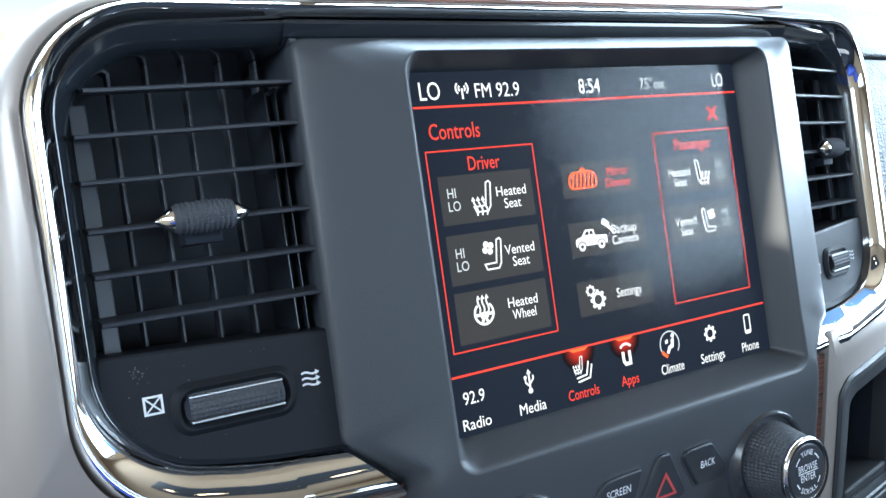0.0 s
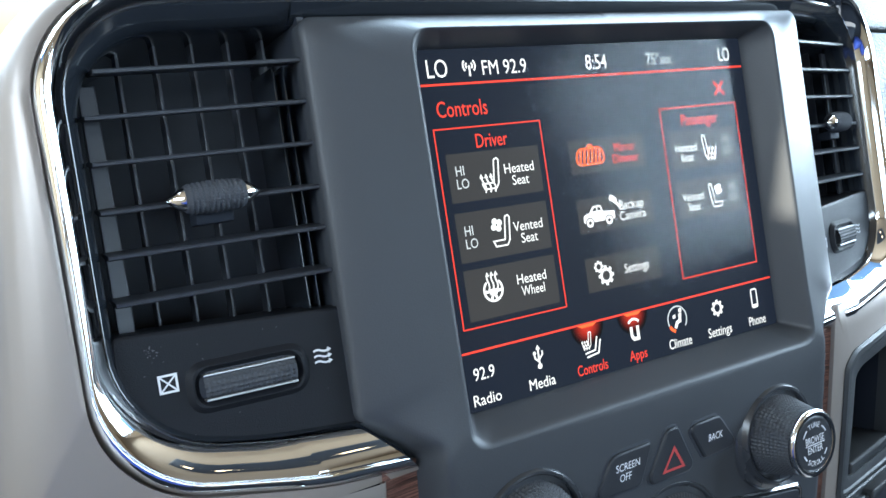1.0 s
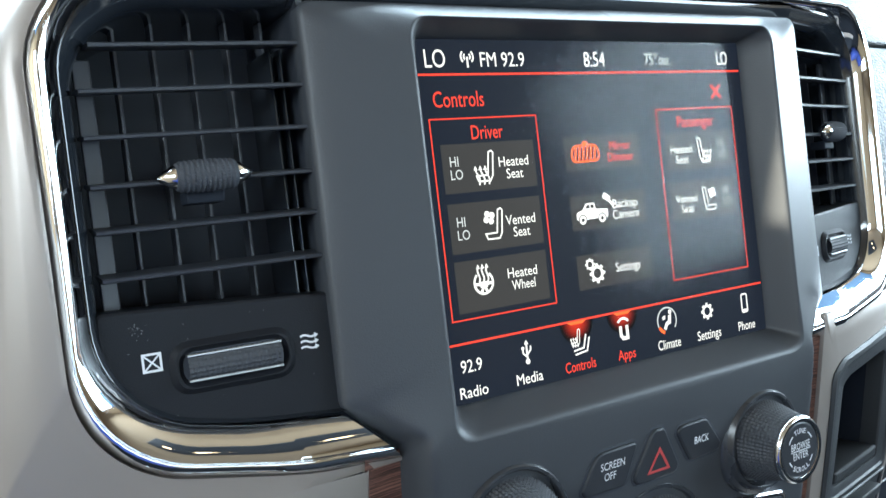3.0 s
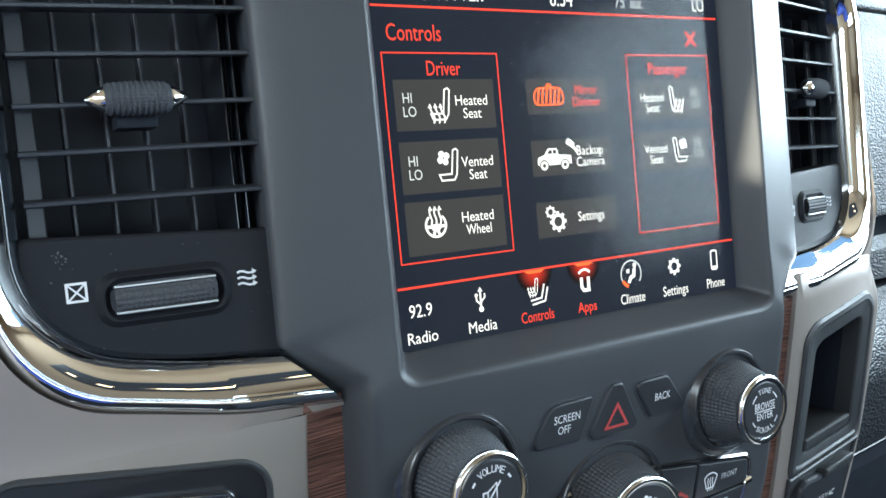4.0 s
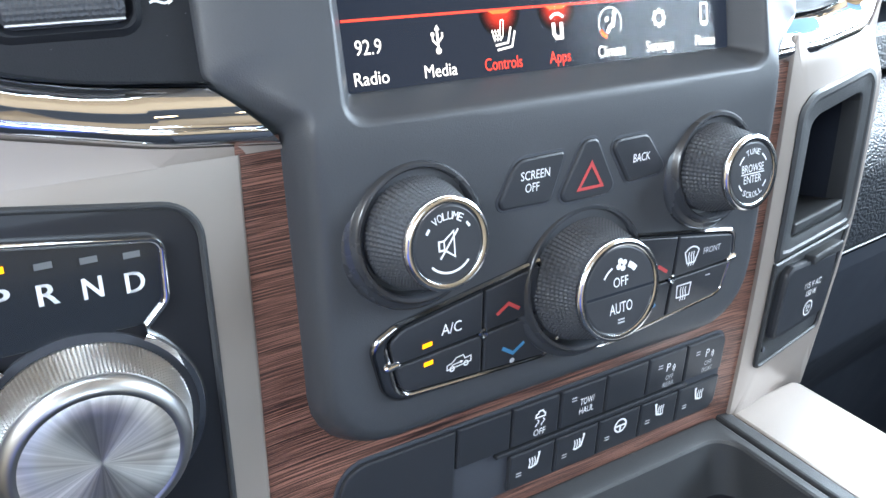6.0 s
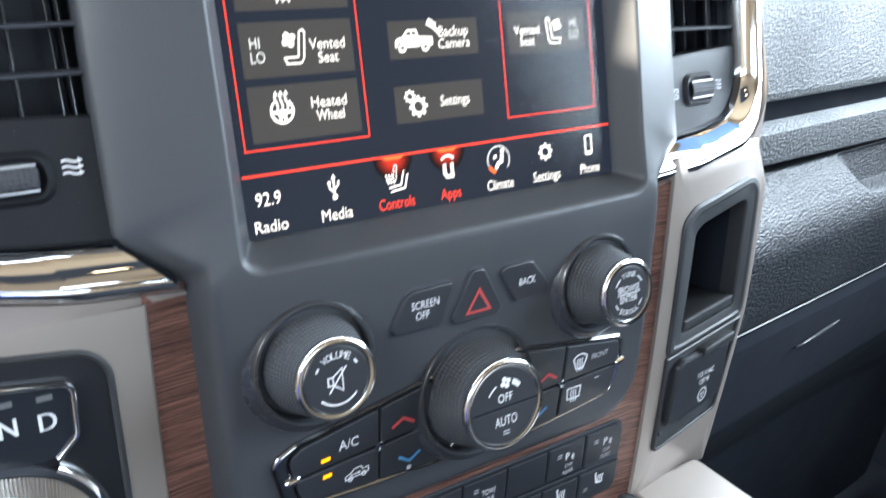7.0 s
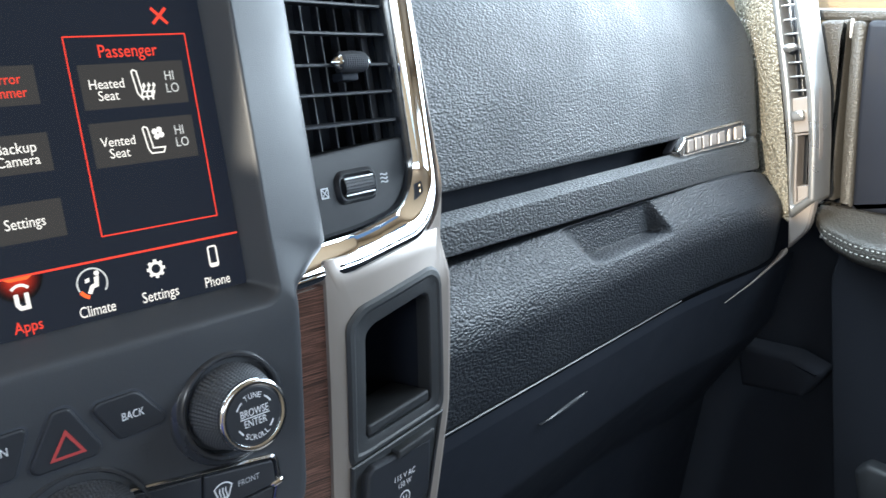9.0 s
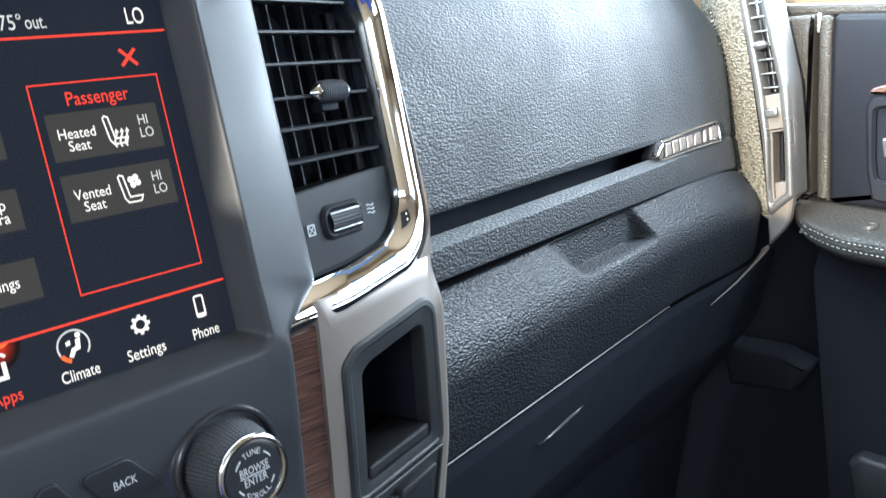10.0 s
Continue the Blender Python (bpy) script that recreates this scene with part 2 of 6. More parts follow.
def thing(name, origin, label, category, group="", kind=""):
    ob = new(name)
    ob.empty_display_size = 0.02
    ob.matrix_world = PANEL @ Matrix.Translation(Vector(origin) * UNIT)
    ORIGIN[ob] = Vector(origin)
    return tagged(ob, label, category, group, kind)


def mesh_of(name, bm, mat, origin, angle=21):
    for v in bm.verts:
        v.co = (v.co - origin) * UNIT
    bmesh.ops.recalc_face_normals(bm, faces=bm.faces[:])
    me = bpy.data.meshes.new(name)
    bm.to_mesh(me)
    bm.free()
    me.materials.append(mat)
    me.polygons.foreach_set("use_smooth", [True] * len(me.polygons))
    me.set_sharp_from_angle(angle=radians(angle))
    return me


def part(name, bm, mat, parent, label="", angle=21, bend=True):
    """One mesh under a thing or a part of it; those of the stack's wings follow their swing."""
    root = parent
    while root.parent:
        root = root.parent
    if bend and root in WINGED:
        for v in bm.verts:
            v.co.y += swing(v.co.x, v.co.z)
    ob = new(name, mesh_of(name, bm, mat, ORIGIN[root], angle))
    ob.parent = parent
    return tagged(ob, label)


def solo(name, bm, mat, origin, label, category, group="", kind="", angle=21):
    """A thing of one mesh."""
    ob = new(name, mesh_of(name, bm, mat, Vector(origin), angle))
    ob.matrix_world = PANEL @ Matrix.Translation(Vector(origin) * UNIT)
    ORIGIN[ob] = Vector(origin)
    return tagged(ob, label, category, group, kind)


def fillet(points, radii, n=8, closed=False):
    """A line through the points with round corners, in (x, z)."""
    out, count = [], len(points)
    for i, p in enumerate(points):
        r = radii[i]
        if r <= 0 or (not closed and i in (0, count - 1)):
            out.append(tuple(p))
            continue
        p = Vector(p)
        a, b = (Vector(points[i - 1]) - p).normalized(), (Vector(points[(i + 1) % count]) - p).normalized()
        half = math.acos(max(-1, min(1, a.dot(b)))) / 2
        reach = r / math.tan(half)
        centre = p + (a + b).normalized() * (r / math.sin(half))
        v0, v1 = p + a * reach - centre, p + b * reach - centre
        turn = math.atan2(v0.x * v1.y - v0.y * v1.x, v0.dot(v1))
        for j in range(n + 1):
            c, s = math.cos(turn * j / n), math.sin(turn * j / n)
            out.append((centre.x + c * v0.x - s * v0.y, centre.y + s * v0.x + c * v0.y))
    return out


def dense(points, step=0.06):
    """More points along an outline's long sides, so that it can follow a curved face."""
    out = []
    for i, q in enumerate(points):
        p = points[i - 1]
        n = max(1, int(math.hypot(q[0] - p[0], q[1] - p[1]) / step))
        out += [(p[0] + (q[0] - p[0]) * (k + 1) / n, p[1] + (q[1] - p[1]) * (k + 1) / n) for k in range(n)]
    return out


def rrect(x0, z0, x1, z1, r, n=5):
    return fillet([(x0, z0), (x1, z0), (x1, z1), (x0, z1)], [r] * 4, n, True)


def inset(points, d):
    """The closed outline drawn in by d (counter-clockwise outlines shrink)."""
    out, count = [], len(points)
    area = sum(points[i - 1][0] * points[i][1] - points[i][0] * points[i - 1][1] for i in range(count))
    sign = 1 if area > 0 else -1
    for i, p in enumerate(points):
        a, b = points[i - 1], points[(i + 1) % count]
        n0 = Vector((-(p[1] - a[1]), p[0] - a[0]))
        n1 = Vector((-(b[1] - p[1]), b[0] - p[0]))
        n0 = n0.normalized() if n0.length > 1e-9 else n1.normalized()
        n1 = n1.normalized() if n1.length > 1e-9 else n0
        m = n0 + n1
        m = m / max(0.5, m.length_squared / 2) if m.length > 1e-6 else n0
        out.append((p[0] + sign * d * m.x, p[1] + sign * d * m.y))
    return out


def bridge(bm, rings, closed=True):
    for a, b in zip(rings, rings[1:]):
        for i in range(len(a) if closed else len(a) - 1):
            j = (i + 1) % len(a)
            quad = [a[i], a[j], b[j], b[i]]
            if len(set(quad)) > 2:
                bm.faces.new(list(dict.fromkeys(quad)))


def solid(bm, points, top, bottom, bevel=0.01, face=on_face, crown=0.0):
    """A plate of that outline on a face, from bottom to top (less is nearer the driver), with a rounded edge."""
    steps = [(0.0, bottom), (0.0, top + bevel), (bevel * 0.3, top + bevel * 0.3), (bevel, top)]
    if crown:
        steps += [(bevel + crown, top - crown * 0.25)]
    rings = []
    for d, off in steps:
        ring = inset(points, d) if d else points
        rings.append([bm.verts.new((x, face(x, z) + off, z)) for x, z in ring])
    bridge(bm, rings)
    bm.faces.new(rings[-1])
    bm.faces.new(rings[0][::-1])


def hoop(bm, outer, inner, top, bottom, bevel=0.008, face=on_face):
    """A frame between two outlines with as many points."""
    rings = []
    for ring, off in ((outer, bottom), (outer, top + bevel), (inset(outer, bevel), top), (inset(inner, -bevel), top), (inner, top + bevel), (inner, bottom), (outer, bottom)):
        rings.append([bm.verts.new((x, face(x, z) + off, z)) for x, z in ring])
    bridge(bm, rings)
    bmesh.ops.remove_doubles(bm, verts=bm.verts[:], dist=1e-5)


def box(bm, x0, y0, z0, x1, y1, z1, bevel=0.0):
    made = bmesh.ops.create_cube(bm, size=1)["verts"]
    for v in made:
        v.co = ((x0 + x1) / 2 + v.co.x * (x1 - x0), (y0 + y1) / 2 + v.co.y * (y1 - y0), (z0 + z1) / 2 + v.co.z * (z1 - z0))
    if bevel:
        edges = list({e for v in made for e in v.link_edges})
        bmesh.ops.bevel(bm, geom=edges, offset=bevel, segments=2, affect="EDGES", profile=0.5)


def lathe(bm, profile, centre, axis, seg=64, knurl=None):
    """A turned body: (radius, height along the axis) pairs. knurl(i, j) scales a ring's radius."""
    turn = Vector((0, 0, 1)).rotation_difference(Vector(axis)).to_matrix()
    rings = []
    for j, (r, h) in enumerate(profile):
        ring = []
        for i in range(seg):
            a, rr = 2 * math.pi * i / seg, r * (knurl(i, j) if knurl else 1)
            ring.append(bm.verts.new(Vector(centre) + turn @ Vector((rr * math.cos(a), rr * math.sin(a), h))))
        rings.append(ring)
    bridge(bm, rings)
    bm.faces.new(rings[-1])
    bm.faces.new(rings[0][::-1])


def stroke(bm, points, width, face, off, closed=False):
    """A flat drawn line of that width."""
    pts = [Vector(p) for p in points]
    count = len(pts)
    left, right = [], []
    for i, p in enumerate(pts):
        a = pts[i - 1] if (closed or i) else p
        b = pts[(i + 1) % count] if (closed or i < count - 1) else p
        d0, d1 = (p - a), (b - p)
        d0 = d0.normalized() if d0.length > 1e-9 else d1.normalized()
        d1 = d1.normalized() if d1.length > 1e-9 else d0
        n = Vector((-d0.y - d1.y, d0.x + d1.x))
        n = n / max(0.6, n.length_squared / 2) if n.length > 1e-6 else Vector((-d0.y, d0.x))
        for side, s in ((left, 1), (right, -1)):
            q = p + n * (s * width / 2)
            side.append(bm.verts.new((q.x, face(q.x, q.y) + off, q.y)))
    for i in range(count if closed else count - 1):
        j = (i + 1) % count
        bm.faces.new((left[i], left[j], right[j], right[i]))


def arc(cx, cz, r, a0, a1, n=14):
    return [(cx + r * math.cos(radians(a0 + (a1 - a0) * i / n)), cz + r * math.sin(radians(a0 + (a1 - a0) * i / n))) for i in range(n + 1)]


def patch(bm, points, face, off):
    """A flat filled outline."""
    bm.faces.new([bm.verts.new((x, face(x, z) + off, z)) for x, z in points])


def glyphs(text):
    """The built-in font's letters as a mesh: its vertices, faces and width, with capitals one high."""
    curve = bpy.data.curves.new("letters", "FONT")
    curve.body, curve.align_x, curve.resolution_u = text, "LEFT", 3
    ob = bpy.data.objects.new("letters", curve)
    me = bpy.data.meshes.new_from_object(ob)
    verts = [(v.co.x / 0.69, v.co.y / 0.69) for v in me.vertices]
    faces = [tuple(p.vertices) for p in me.polygons]
    bpy.data.objects.remove(ob)
    bpy.data.curves.remove(curve)
    bpy.data.meshes.remove(me)
    return verts, faces


def letters(bm, text, cx, cz, width, height, face, off, turn=0.0, bold=0.0):
    """Lettering whose capitals are height high and which is width wide, centred at (cx, cz)."""
    verts, faces = glyphs(text)
    lo, hi = min(v[0] for v in verts), max(v[0] for v in verts)
    c, s = math.cos(radians(turn)), math.sin(radians(turn))
    for dx in ((-bold, bold) if bold else (0.0,)):
        made = []
        for vx, vz in verts:
            px, pz = ((vx - lo) / (hi - lo) - 0.5) * width + dx, (vz - 0.5) * height
            x, z = cx + c * px - s * pz, cz + s * px + c * pz
            made.append(bm.verts.new((x, face(x, z) + off, z)))
        for f in faces:
            bm.faces.new([made[i] for i in f])


def shape(build, *args, **more):
    bm = bmesh.new()
    build(bm, *args, **more)
    return bm


def mirrored(x):
    """The passenger's side of the stack, a little narrower than the driver's."""
    return 2.112 + (-0.44 - x)

# ---- the centre stack: its surfaces ----
stack = thing("centre_stack", (0.84, 0.3, -2.0), "dashboard centre stack with champagne, chrome and dark wood trim", "centre stack", kind="structure")
WINGED.add(stack)


def both(points, other=None):
    """An open line from the lower left end round the top to the lower right end."""
    return points + [(mirrored(x), z) for x, z in (other or points)[::-1]]


OUTER = both(fillet([(-0.25, -0.340), (-0.62, -0.302), (-1.275, -0.165), (-1.265, 1.35), (0.0, 1.352)], [0, 1.5, 0.38, 0.36, 0], 12), fillet([(-0.19, -0.325), (-0.62, -0.295), (-1.315, -0.225), (-1.31, 1.35), (0.0, 1.352)], [0, 4.0, 0.30, 0.36, 0], 12))
INNER = both(fillet([(-0.45, -0.148), (-0.75, -0.116), (-1.182, -0.026), (-1.18, 1.29), (0.0, 1.294)], [0, 1.5, 0.35, 0.30, 0], 12), fillet([(-0.40, -0.128), (-0.75, -0.108), (-1.185, -0.04), (-1.18, 1.29), (0.0, 1.294)], [0, 2.4, 0.26, 0.30, 0], 12))


def band(bm, inner, outer, profile, face=flat(0.0), caps=False):
    """A strip along two matching lines; profile: (share of the way from inner to outer, depth)."""
    rings = []
    for share, depth in profile:
        ring = []
        for a, b in zip(inner, outer):
            x, z = a[0] + (b[0] - a[0]) * share, a[1] + (b[1] - a[1]) * share
            ring.append(bm.verts.new((x, face(x, z) + depth, z)))
        rings.append(ring)
    bridge(bm, rings, closed=False)
    if caps:
        for end in (0, -1):
            bm.faces.new([ring[end] for ring in rings])


ROUND = [radians(46 + 38 * k / 14) for k in range(15)]
CHROME_SECTION = [(0, 0.10), (0, 0.042), *[(0.67 * (math.cos(ROUND[0]) - math.cos(a)) / (math.cos(ROUND[0]) - math.cos(ROUND[-1])), 0.036 - 0.086 * (math.sin(a) - math.sin(ROUND[0])) / (math.sin(ROUND[-1]) - math.sin(ROUND[0]))) for a in ROUND], (0.685, -0.048), (0.695, -0.041), (0.707, -0.045), (0.74, -0.047), (0.80, -0.044), (0.87, -0.036), (0.93, -0.025), (0.975, -0.011), (1.0, 0.006), (1.0, 0.12)]
part("chrome_surround", shape(band, INNER, OUTER, CHROME_SECTION, caps=True), CHROME, stack, "polished chrome surround", angle=50)


# the painted shell outside the chrome, rolling back at its rim
SHELL = both(fillet([(-0.25, -0.352), (-0.62, -0.352), (-1.56, -0.352), (-1.335, 1.405), (0.0, 1.435)], [0, 0.3, 0.03, 0.40, 0], 12), fillet([(-0.25, -0.322), (-0.62, -0.322), (-1.285, -0.322), (-1.42, 1.405), (0.0, 1.435)], [0, 0.3, 0.03, 0.40, 0], 12))


def shell_rim(bm):
    rings = []
    for share, depth in ((0, 0.09), (0.0, 0.0), (0.05, -0.012), (0.3, -0.010), (0.55, 0.012), (0.75, 0.05), (0.9, 0.11), (1.0, 0.2), (1.02, 0.45), (1.02, 1.1)):
        ring = []
        for a, b in zip(OUTER, SHELL):
            x, z = a[0] + (b[0] - a[0]) * share, a[1] + (b[1] - a[1]) * share
            roll = smooth(-0.35, 0.15, b[1]) if b[0] < 0 else smooth(-0.42, 0.15, b[1])
            low = -0.004 - 0.19 * (z + 0.34)
            ring.append(bm.verts.new((x, 0.09 if not rings else low + (depth - low) * roll, z)))
        rings.append(ring)
    bridge(bm, rings, closed=False)


part("shell_rim", shape(shell_rim), SILVER, stack, "champagne painted rim", angle=60)


def top_inlay(bm):
    """The veneer let into the rim above the screen."""
    line = [(-0.38 + (2.06 + 0.38) * i / 24, 1.352) for i in range(25)]
    far = [(x, 1.437) for x, _ in line]
    band(bm, line, far, [(0.12, -0.010), (0.14, -0.020), (0.3, -0.018), (0.55, 0.004), (0.75, 0.042), (0.9, 0.10), (1.0, 0.19), (1.02, 0.44)])


part("top_inlay", shape(top_inlay), WOOD, stack, "dark wood inlay")


def lower_sheet(bm, left, right, top, bottom, off, roll_left=False, roll_right=False, n=30):
    """A sheet on the drawn-back face; left and right are x at the top and the bottom."""
    rows = []
    for i in range(n + 1):
        z = top + (bottom - top) * i / n
        a, b = left[0] + (left[1] - left[0]) * i / n, right[0] + (right[1] - right[0]) * i / n
        row = [(a + (b - a) * k / 24, off) for k in range(25)]
        if roll_left:
            row = [(a - 0.10, off + 1.0), (a - 0.10, off + 0.14), (a - 0.08, off + 0.055), (a - 0.04, off + 0.012), (a, off), (b - 0.012, off), (b, off + 0.012), (b, off + 0.06)]
        if roll_right:
            row = [(a, off + 0.06), (a, off + 0.012), (a + 0.012, off), (b, off), (b + 0.04, off + 0.012), (b + 0.075, off + 0.055), (b + 0.095, off + 0.14), (b + 0.10, off + 1.0)]
        rows.append([bm.verts.new((x, slope(z) + y, z)) for x, y in row])
    bridge(bm, rows, closed=False)


part("top_liner", shape(band, [(-0.45, 1.297), (2.13, 1.297)], [(-0.45, 1.225), (2.13, 1.225)], [(0, 0.034), (0.2, 0.03), (0.7, 0.055), (1.0, 0.10), (1.0, 0.2)]), PIANO, stack, "gloss black liner")
part("wood_panel", shape(lower_sheet, (-0.40, -0.40), (2.08, 2.08), -0.31, -2.16, 0.012), WOOD, stack, "dark open-pored wood veneer panel")
part("driver_trim_panel", shape(lower_sheet, (-1.47, -1.36), (-0.388, -0.388), -0.350, -2.4, -0.006, roll_left=True), SILVER, stack, "champagne painted side panel", angle=60)


# ---- screen bezel and control face, one moulding ----
def ray_ring(outline, angles, centre):
    """The outline met by rays from the centre."""
    out = []
    for a in angles:
        d = Vector((math.cos(a), math.sin(a)))
        best = None
        for i in range(len(outline)):
            p, q = Vector(outline[i - 1]), Vector(outline[i])
            e = q - p
            det = d.x * -e.y + e.x * d.y
            if abs(det) < 1e-12:
                continue
            w = p - Vector(centre)
            s = (w.x * -e.y + e.x * w.y) / det
            u = (d.x * w.y - d.y * w.x) / det
            if s > 0 and -1e-9 <= u <= 1 + 1e-9 and (best is None or s > best):
                best = s
        out.append((centre[0] + d.x * best, centre[1] + d.y * best))
    return out


BEZEL_OUT = fillet([(-0.44, 1.235), (-0.448, -0.125), (-0.255, -0.30), (-0.215, -1.475), (1.872, -1.475), (1.905, -0.30), (2.115, -0.125), (2.105, 1.235)], [0.05, 0.05, 0.06, 0.26, 0.26, 0.06, 0.05, 0.05], 6, True)
RIM = rrect(-0.098, -0.318, 1.778, 1.158, 0.075, 8)


def bezel(bm):
    centre = (0.84, 0.30)
    angles = [2 * math.pi * i / 720 for i in range(720)]
    out, rim = ray_ring(BEZEL_OUT, angles, centre), ray_ring(RIM, angles, centre)
    rings = []
    for share in (0, 0, 0.006, 0.015, 0.03, 0.05, 0.075, 0.11, 0.16, 0.22, 0.3, 0.4, 0.5, 0.6, 0.7, 0.8, 0.88, 0.94, 0.98, 1.0):
        ring = []
        for (xo, zo), (xr, zr) in zip(out, rim):
            x, z = xo + (xr - xo) * share, zo + (zr - zo) * share
            low = smooth(-0.12, -0.36, zo)
            away = math.hypot(x - xo, z - zo)
            side = 0.0 - 0.135 * (0.05 * smooth(0, 0.012, away) + 0.95 * min(1, share ** (0.72 if xo < 0.84 else 0.62)))
            front = base(z) + 0.01 - 0.15 * (1 - (1 - min(1, away / 0.085)) ** 2.2)
            y = side * (1 - low) + front * low
            if len(rings) == 0:
                y += 0.06
            ring.append(bm.verts.new((x, y, z)))
        rings.append(ring)
    glass_edge = ray_ring(rrect(-0.010, -0.218, 1.703, 1.112, 0.01, 3), angles, centre)
    for share, y in ((0.06, -0.1355), (0.13, -0.132), (0.20, -0.125), (0.28, -0.114), (0.40, -0.096), (0.55, -0.073), (0.70, -0.050), (0.85, -0.026), (0.96, -0.008), (1.0, 0.004)):
        rings.append([bm.verts.new((a[0] + (b[0] - a[0]) * share, y, a[1] + (b[1] - a[1]) * share)) for a, b in zip(rim, glass_edge)])
    bridge(bm, rings)


head_unit = thing("head_unit", (0.84, 0.1, -0.2), "graphite touchscreen head unit with control face", "head unit")
part("bezel", shape(bezel), BEZEL, head_unit, "satin graphite bezel", angle=50)

# ---- display ----
SX0, SX1, SZ0, SZ1 = -0.004, 1.697, -0.212, 1.108
part("display", shape(solid, rrect(SX0 - 0.01, SZ0 - 0.01, SX1 + 0.01, SZ1 + 0.01, 0.01), 0.005, 0.03, 0.001, flat(0)), S_BACK, head_unit, "lit colour display")
pane = part("cover_glass", shape(patch, [(SX0 - 0.02, SZ0 - 0.02), (SX1 + 0.02, SZ0 - 0.02), (SX1 + 0.02, SZ1 + 0.02), (SX0 - 0.02, SZ1 + 0.02)], flat(0), 0.0), PANE, head_unit, "clear glossy cover glass")
pane.visible_shadow = False
show = part("page", shape(patch, [(SX0, SZ0), (SX1, SZ0), (SX1, SZ1), (SX0, SZ1)], flat(0), 0.0045), S_BACK, head_unit)
D = flat(0.0)


def drawn(name, mat, build, depth=0.0030):
    bm = bmesh.new()
    build(bm, depth)
    return part(name, bm, mat, show)


def word(text, x, z, w, h, mat, name="word", bold=0.0):
    drawn(name, mat, lambda bm, y: letters(bm, text, x, z, w, h, D, y, bold=bold))


def plate(x0, z0, x1, z1, mat):
    drawn("soft_key", mat, lambda bm, y: patch(bm, [(x0, z0), (x1, z0), (x1, z1), (x0, z1)], D, y), 0.0040)


def frame_line(x0, z0, x1, z1):
    drawn("outline", S_RED, lambda bm, y: stroke(bm, [(x0, z0), (x1, z0), (x1, z1), (x0, z1)], 0.0047, D, y, closed=True))


drawn("rule", S_RED, lambda bm, y: stroke(bm, [(SX0, 0.983), (SX1, 0.983)], 0.0076, D, y))
drawn("rule", S_RED, lambda bm, y: stroke(bm, [(SX0, 0.0), (SX1, 0.0)], 0.0076, D, y))
frame_line(0.021, 0.085, 0.501, 0.821)
frame_line(1.147, 0.085, 1.622, 0.821)

word("LO", 0.074, 1.042, 0.088, 0.066, S_WHITE)
word("FM 92.9", 0.374, 1.038, 0.205, 0.054, S_WHITE)
word("8:54", 0.832, 1.038, 0.112, 0.060, S_WHITE)
word("75\u00b0", 1.148, 1.037, 0.075, 0.050, S_DIM)
word("out.", 1.230, 1.036, 0.070, 0.046, S_DIM)
word("LO", 1.592, 1.042, 0.070, 0.060, S_WHITE)
word("Controls", 0.157, 0.893, 0.220, 0.058, S_RED)
word("Driver", 0.266, 0.768, 0.142, 0.052, S_RED)
word("Passenger", 1.381, 0.765, 0.228, 0.048, S_RED)
drawn("close_cross", S_RED, lambda bm, y: (stroke(bm, [(1.500, 0.862), (1.560, 0.922)], 0.012, D, y), stroke(bm, [(1.500, 0.922), (1.560, 0.862)], 0.012, D, y - 0.0003)))

for z0, z1 in ((0.548, 0.728), (0.326, 0.510), (0.108, 0.298)):
    plate(0.055, z0, 0.474, z1, S_KEY)
for z0, z1, mat in ((0.590, 0.728, S_KEY), (0.352, 0.490, S_KEY), (0.114, 0.252, S_KEY)):
    plate(0.624, z0, 1.028, z1, mat)
for z0, z1 in ((0.552, 0.718), (0.336, 0.502)):
    plate(1.178, z0, 1.590, z1, S_KEY)

for x, z, above, below in ((0.372, 0.629, "Heated", "Seat"), (0.374, 0.406, "Vented", "Seat"), (0.355, 0.206, "Heated", "Wheel")):
    word(above, x, z + 0.023, 0.138, 0.037, S_WHITE)
    word(below, x, z - 0.024, 0.110 if below == "Wheel" else 0.078, 0.037, S_WHITE)
for x, z, above in ((1.275, 0.624, "Heated"), (1.276, 0.408, "Vented")):
    word(above, x, z + 0.021, 0.132, 0.036, S_WHITE)
    word("Seat", x, z - 0.023, 0.078, 0.036, S_WHITE)
for x, z in ((0.109, 0.640), (0.109, 0.418), (1.529, 0.638), (1.529, 0.424)):
    word("HI", x - 0.003, z + 0.024, 0.036, 0.036, S_DIM)
    word("LO", x + 0.003, z - 0.024, 0.052, 0.036, S_DIM)
word("Mirror", 0.920, 0.683, 0.115, 0.036, S_RED)
word("Dimmer", 0.919, 0.636, 0.142, 0.036, S_RED)
word("Backup", 0.914, 0.444, 0.136, 0.038, S_WHITE)
word("Camera", 0.914, 0.399, 0.146, 0.036, S_WHITE)
word("Settings", 0.894, 0.183, 0.136, 0.038, S_WHITE)
for text, x, w, mat in (("Radio", 0.079, 0.130, S_WHITE), ("Media", 0.334, 0.132, S_WHITE), ("Controls", 0.587, 0.166, S_RED), ("Apps", 0.834, 0.102, S_RED), ("Climate", 1.080, 0.142, S_WHITE), ("Settings", 1.327, 0.158, S_WHITE), ("Phone", 1.574, 0.118, S_WHITE)):
    word(text, x, -0.178, w * 0.94, 0.041, mat)
word("92.9", 0.079, -0.083, 0.092, 0.046, S_WHITE)


